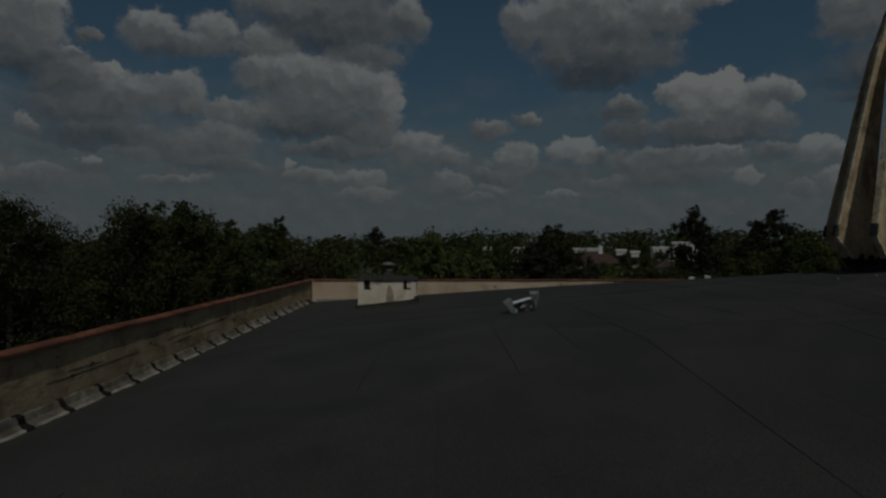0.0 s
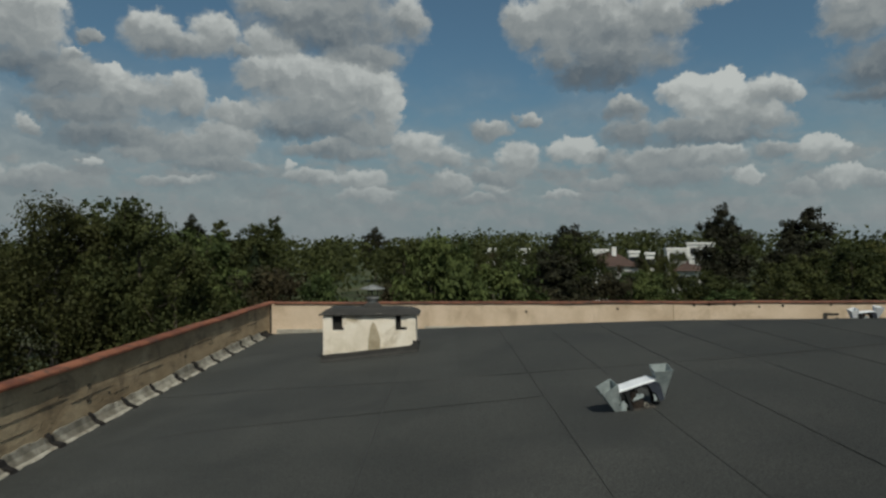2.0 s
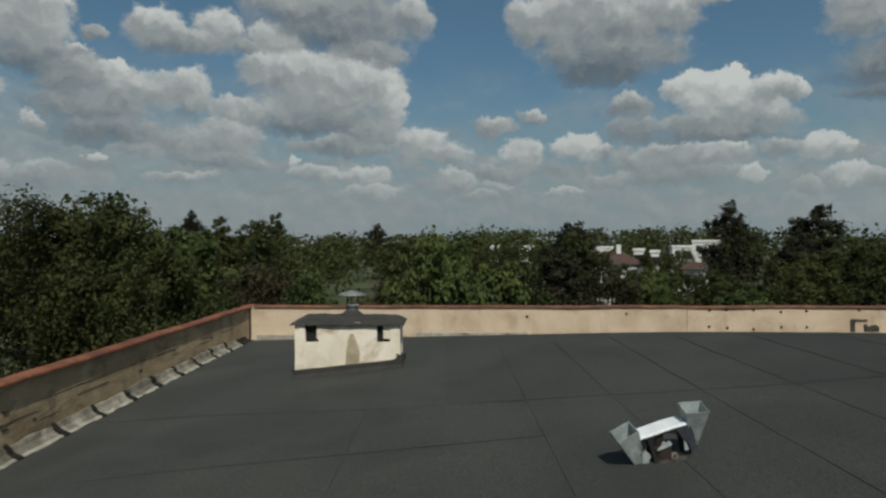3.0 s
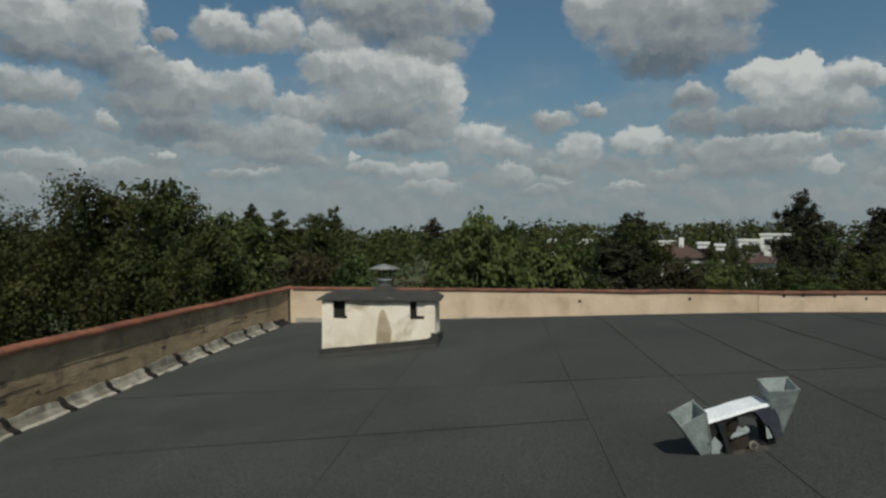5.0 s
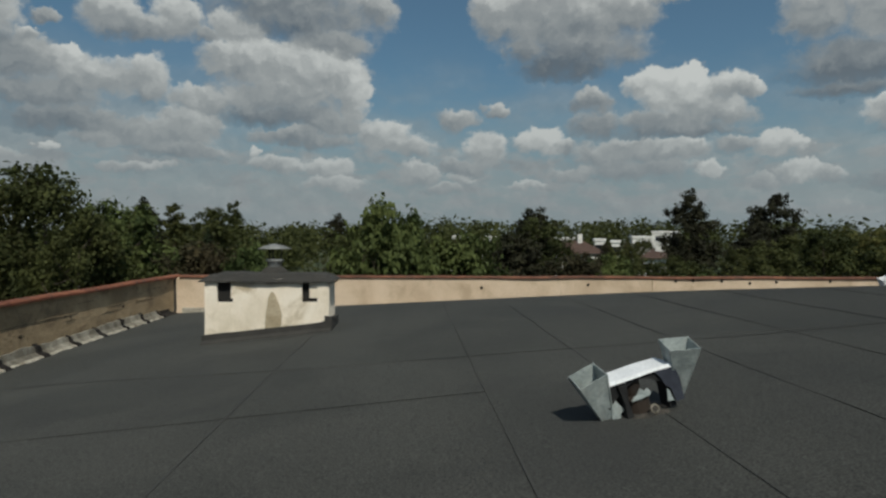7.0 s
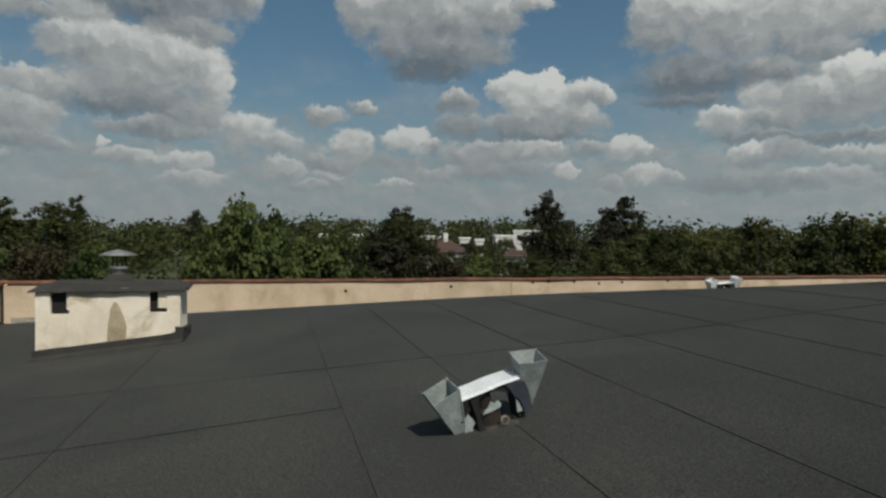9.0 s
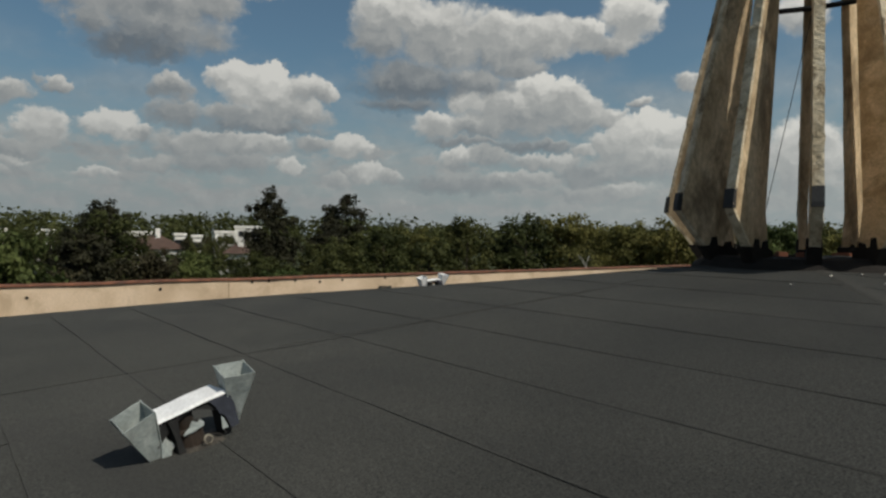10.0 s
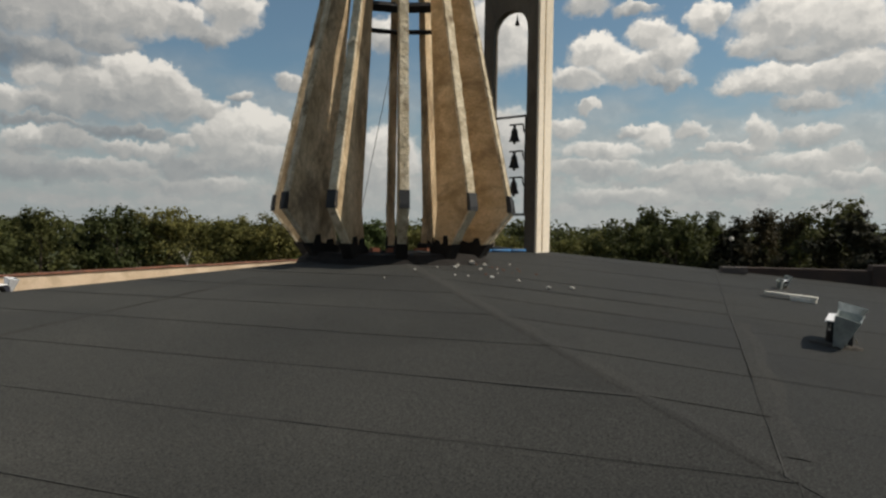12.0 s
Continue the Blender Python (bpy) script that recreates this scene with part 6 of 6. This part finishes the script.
def sheet(quad, lift, n=14):
    """A felt strip between two long sides: quad = (x0, ya0, yb0, x1, ya1, yb1), lying on the slopes."""
    x0, ya0, yb0, x1, ya1, yb1 = quad
    bm = bmesh.new()
    top, low = [], []
    for j in range(n + 1):
        row, base = [], []
        for i, (x, ya, yb) in enumerate(((x0, ya0, yb0), (0.5 * (x0 + x1), 0.5 * (ya0 + ya1), 0.5 * (yb0 + yb1)), (x1, ya1, yb1))):
            y = ya + (yb - ya) * j / n
            w = 0.006 * noise.noise(Vector((y * 0.9, x * 2.0, 0)))
            xx = x + (0.012 * noise.noise(Vector((y * 0.7, x, 3))) if i != 1 else 0)
            z = roof_z(xx, y) + lift + ((0.0003 + 0.0045 * max(0.0, noise.noise(Vector((y * 0.45, x * 3.0, 8)))) * (1.0 if y < 11.5 else 0.12)) if i == 0 else 0.0) + w * 0.5
            row.append(bm.verts.new((xx, y, z)))
            base.append(bm.verts.new((xx, y, z - 0.012)))
        top.append(row), low.append(base)
    for a, b, c, d in zip(top, top[1:], low, low[1:]):
        bm.faces.new((a[0], a[1], b[1], b[0])), bm.faces.new((a[1], a[2], b[2], b[1]))
        bm.faces.new((a[0], b[0], d[0], c[0])), bm.faces.new((a[2], c[2], d[2], b[2]))
    for a, c in ((top[0], low[0]), (top[-1], low[-1])):
        bm.faces.new((a[0], c[0], c[1], a[1])), bm.faces.new((a[1], c[1], c[2], a[2]))
    bmesh.ops.recalc_face_normals(bm, faces=bm.faces)
    part("felt_sheet", bm, FELT, roof)


def bead(points, width, seed, fade=True):
    """A thin line of bled bitumen along a lap."""
    bm = bmesh.new()
    prev = None
    for j, (x, y) in enumerate(points):
        nx, ny = points[min(j + 1, len(points) - 1)], points[max(j - 1, 0)]
        d = Vector((nx[0] - ny[0], nx[1] - ny[1])).normalized()
        w = width * max(0.04, 0.45 + 0.35 * noise.noise(Vector((x * 2.3, y * 2.3, seed))) + 1.3 * noise.noise(Vector((x * 0.45, y * 0.45, seed + 9))))
        w *= (0.20 * (0.6 + 0.4 * math.cos(seed * 2.4)) if noise.noise(Vector((x * 0.9, y * 0.35, 21))) > 0.0 else 0.05) if fade and y > 11.5 else 1.0
        wig = 0.030 * noise.noise(Vector((x * 0.45, y * 0.45, seed + 4))) + 0.006 * noise.noise(Vector((x * 3.1, y * 3.1, seed + 4)))
        top = 0.0045 + min(0.003, 1.5 * w) if fade and y > 11.5 else 0.0085
        a, b = (x - d.y * (w + wig), y + d.x * (w + wig)), (x + d.y * (w - wig), y - d.x * (w - wig))
        cur = (bm.verts.new((*a, roof_z(*a) + top - 0.002)), bm.verts.new((x, y, roof_z(x, y) + top)), bm.verts.new((*b, roof_z(*b) + top - 0.004)))
        if prev:
            bm.faces.new((prev[0], cur[0], cur[1], prev[1]))
            bm.faces.new((prev[1], cur[1], cur[2], prev[2]))
        prev = cur
    bmesh.ops.recalc_face_normals(bm, faces=bm.faces)
    for f in bm.faces:
        if f.normal.z < 0:
            f.normal_flip()
    part("seam_bead", bm, FELT_EDGE, roof, "dark bitumen bead along a lap")


def line(x0, y0, x1, y1, step=0.22):
    k = max(2, int(math.hypot(x1 - x0, y1 - y0) / step))
    return [(x0 + (x1 - x0) * i / k, y0 + (y1 - y0) * i / k) for i in range(k + 1)]


def lap_line(x):
    """Where the strips of the west slope were lapped end to end."""
    if x < -1.05:
        return 16.57 - 0.295 * (x + 3.83)
    return 15.75 - 0.19 * (x + 1.05) if x < 3.4 else 14.9 - 0.09 * (x - 3.4)


xs = [0.83 + WIDE * k for k in range(-7, 11)]
xs = [WEST + 0.05] + [x for x in xs if WEST + 0.3 < x < 9.5] + [9.81]
for i, (a, b) in enumerate(zip(xs, xs[1:])):
    s0, s1, n0, n1 = max(SOUTH, south_hip(a)), max(SOUTH, south_hip(b)), min(NORTH, north_hip(a)), min(NORTH, north_hip(b))
    m0, m1 = lap_line(a), lap_line(b)
    if m0 > n0 - 0.3:
        m0 = m1 = None
    lift = 0.0004 * (i % 2)
    if m0 is None:
        sheet((a, s0, n0, b, s1, n1), lift)
    else:
        sheet((a, s0, m0, b, s1, m1), lift)
        sheet((a, m0, n0, b, m1, n1), lift - 0.003)
        bead(line(a, m0, b, m1), 0.0045, i, False)
    if i and (a > 0.5 or -1.0 < a < -0.8):
        bead(line(a, s0, a, n0), 0.0030 + 0.0030 * abs(noise.noise(Vector((i * 1.7, 0.3, 0)))), i * 1.3)
    # south and north slopes
    sheet((a, SOUTH, min(LAP, s0), b, SOUTH, min(LAP, s1)), lift)
    if s1 > LAP:
        sheet((a, LAP, max(LAP, s0), b, LAP, s1), lift + 0.002)
        bead(line(a, LAP, a, max(LAP + 0.1, south_hip(a))), 0.003, i * 2.2)
    if i % 3 == 0:
        bead(line(a, SOUTH + 0.2, a, min(LAP, s0)), 0.0025, i * 2.9)
    sheet((a, n0, NORTH, b, n1, NORTH), lift)
xs = [9.81 + 0.835 * k for k in range(5)]
for i, (a, b) in enumerate(zip(xs, xs[1:])):
    sheet((a, SOUTH, LAP, b, SOUTH, LAP), 0.001 * (i % 2))
    sheet((a, LAP, north_hip(a), b, LAP, north_hip(b)), 0.001 * (i % 2))
    sheet((a, north_hip(a), NORTH, b, north_hip(b), NORTH), 0.002 * (i % 2))
bead(line(3.5, 9.27, 13.0, 9.1), 0.0045, 61)
bead(line(-3.4, 14.2, 0.83, 14.05), 0.0045, 62, False)
bead(line(2.9, 15.1, 6.8, 14.5), 0.006, 63, False)
# a pale strip of newer felt laid over the south hip
bm = bmesh.new()
prev = None
for j in range(41):
    x = 3.55 + (8.9 - 3.55) * j / 40
    y = south_hip(x)
    w = 0.17 + 0.03 * noise.noise(Vector((x * 1.5, 0, 2)))
    a, b = (x - 0.1, y + 0.02 + 0.01 * noise.noise(Vector((x * 3, 1, 1)))), (x + w, y - w)
    cur = [bm.verts.new((*p, roof_z(*p) + h)) for p, h in ((a, -0.004), ((x - 0.03, y + 0.005), 0.005), ((x, y - 0.02), 0.008), (b, -0.002))]
    if prev:
        for q in range(3):
            bm.faces.new((prev[q], prev[q + 1], cur[q + 1], cur[q]))
    prev = cur
bmesh.ops.recalc_face_normals(bm, faces=bm.faces)
for f in bm.faces:
    if f.normal.z < 0:
        f.normal_flip()
part("hip_strip", bm, FELT_PALE, roof, "strip of paler felt over the hip")
# and another along the lap of the south slope
bm = bmesh.new()
prev = None
for j in range(61):
    x = 3.75 + (7.4 - 3.75) * j / 60
    y = 9.27 - 0.018 * (x - 3.5)
    w = 0.17 + 0.05 * noise.noise(Vector((x * 1.5, 3, 2)))
    cur = [bm.verts.new((*p, roof_z(*p) + h)) for p, h in (((x, y + 0.01 * noise.noise(Vector((x * 3, 6, 1)))), 0.004), ((x, y - 0.5 * w), 0.0075), ((x, y - w), -0.001))]
    if prev:
        bm.faces.new((prev[0], prev[1], cur[1], cur[0])), bm.faces.new((prev[1], prev[2], cur[2], cur[1]))
    prev = cur
bmesh.ops.recalc_face_normals(bm, faces=bm.faces)
for f in bm.faces:
    if f.normal.z < 0:
        f.normal_flip()
part("lap_strip", bm, FELT_PALE, roof, "strip of paler felt over the lap")
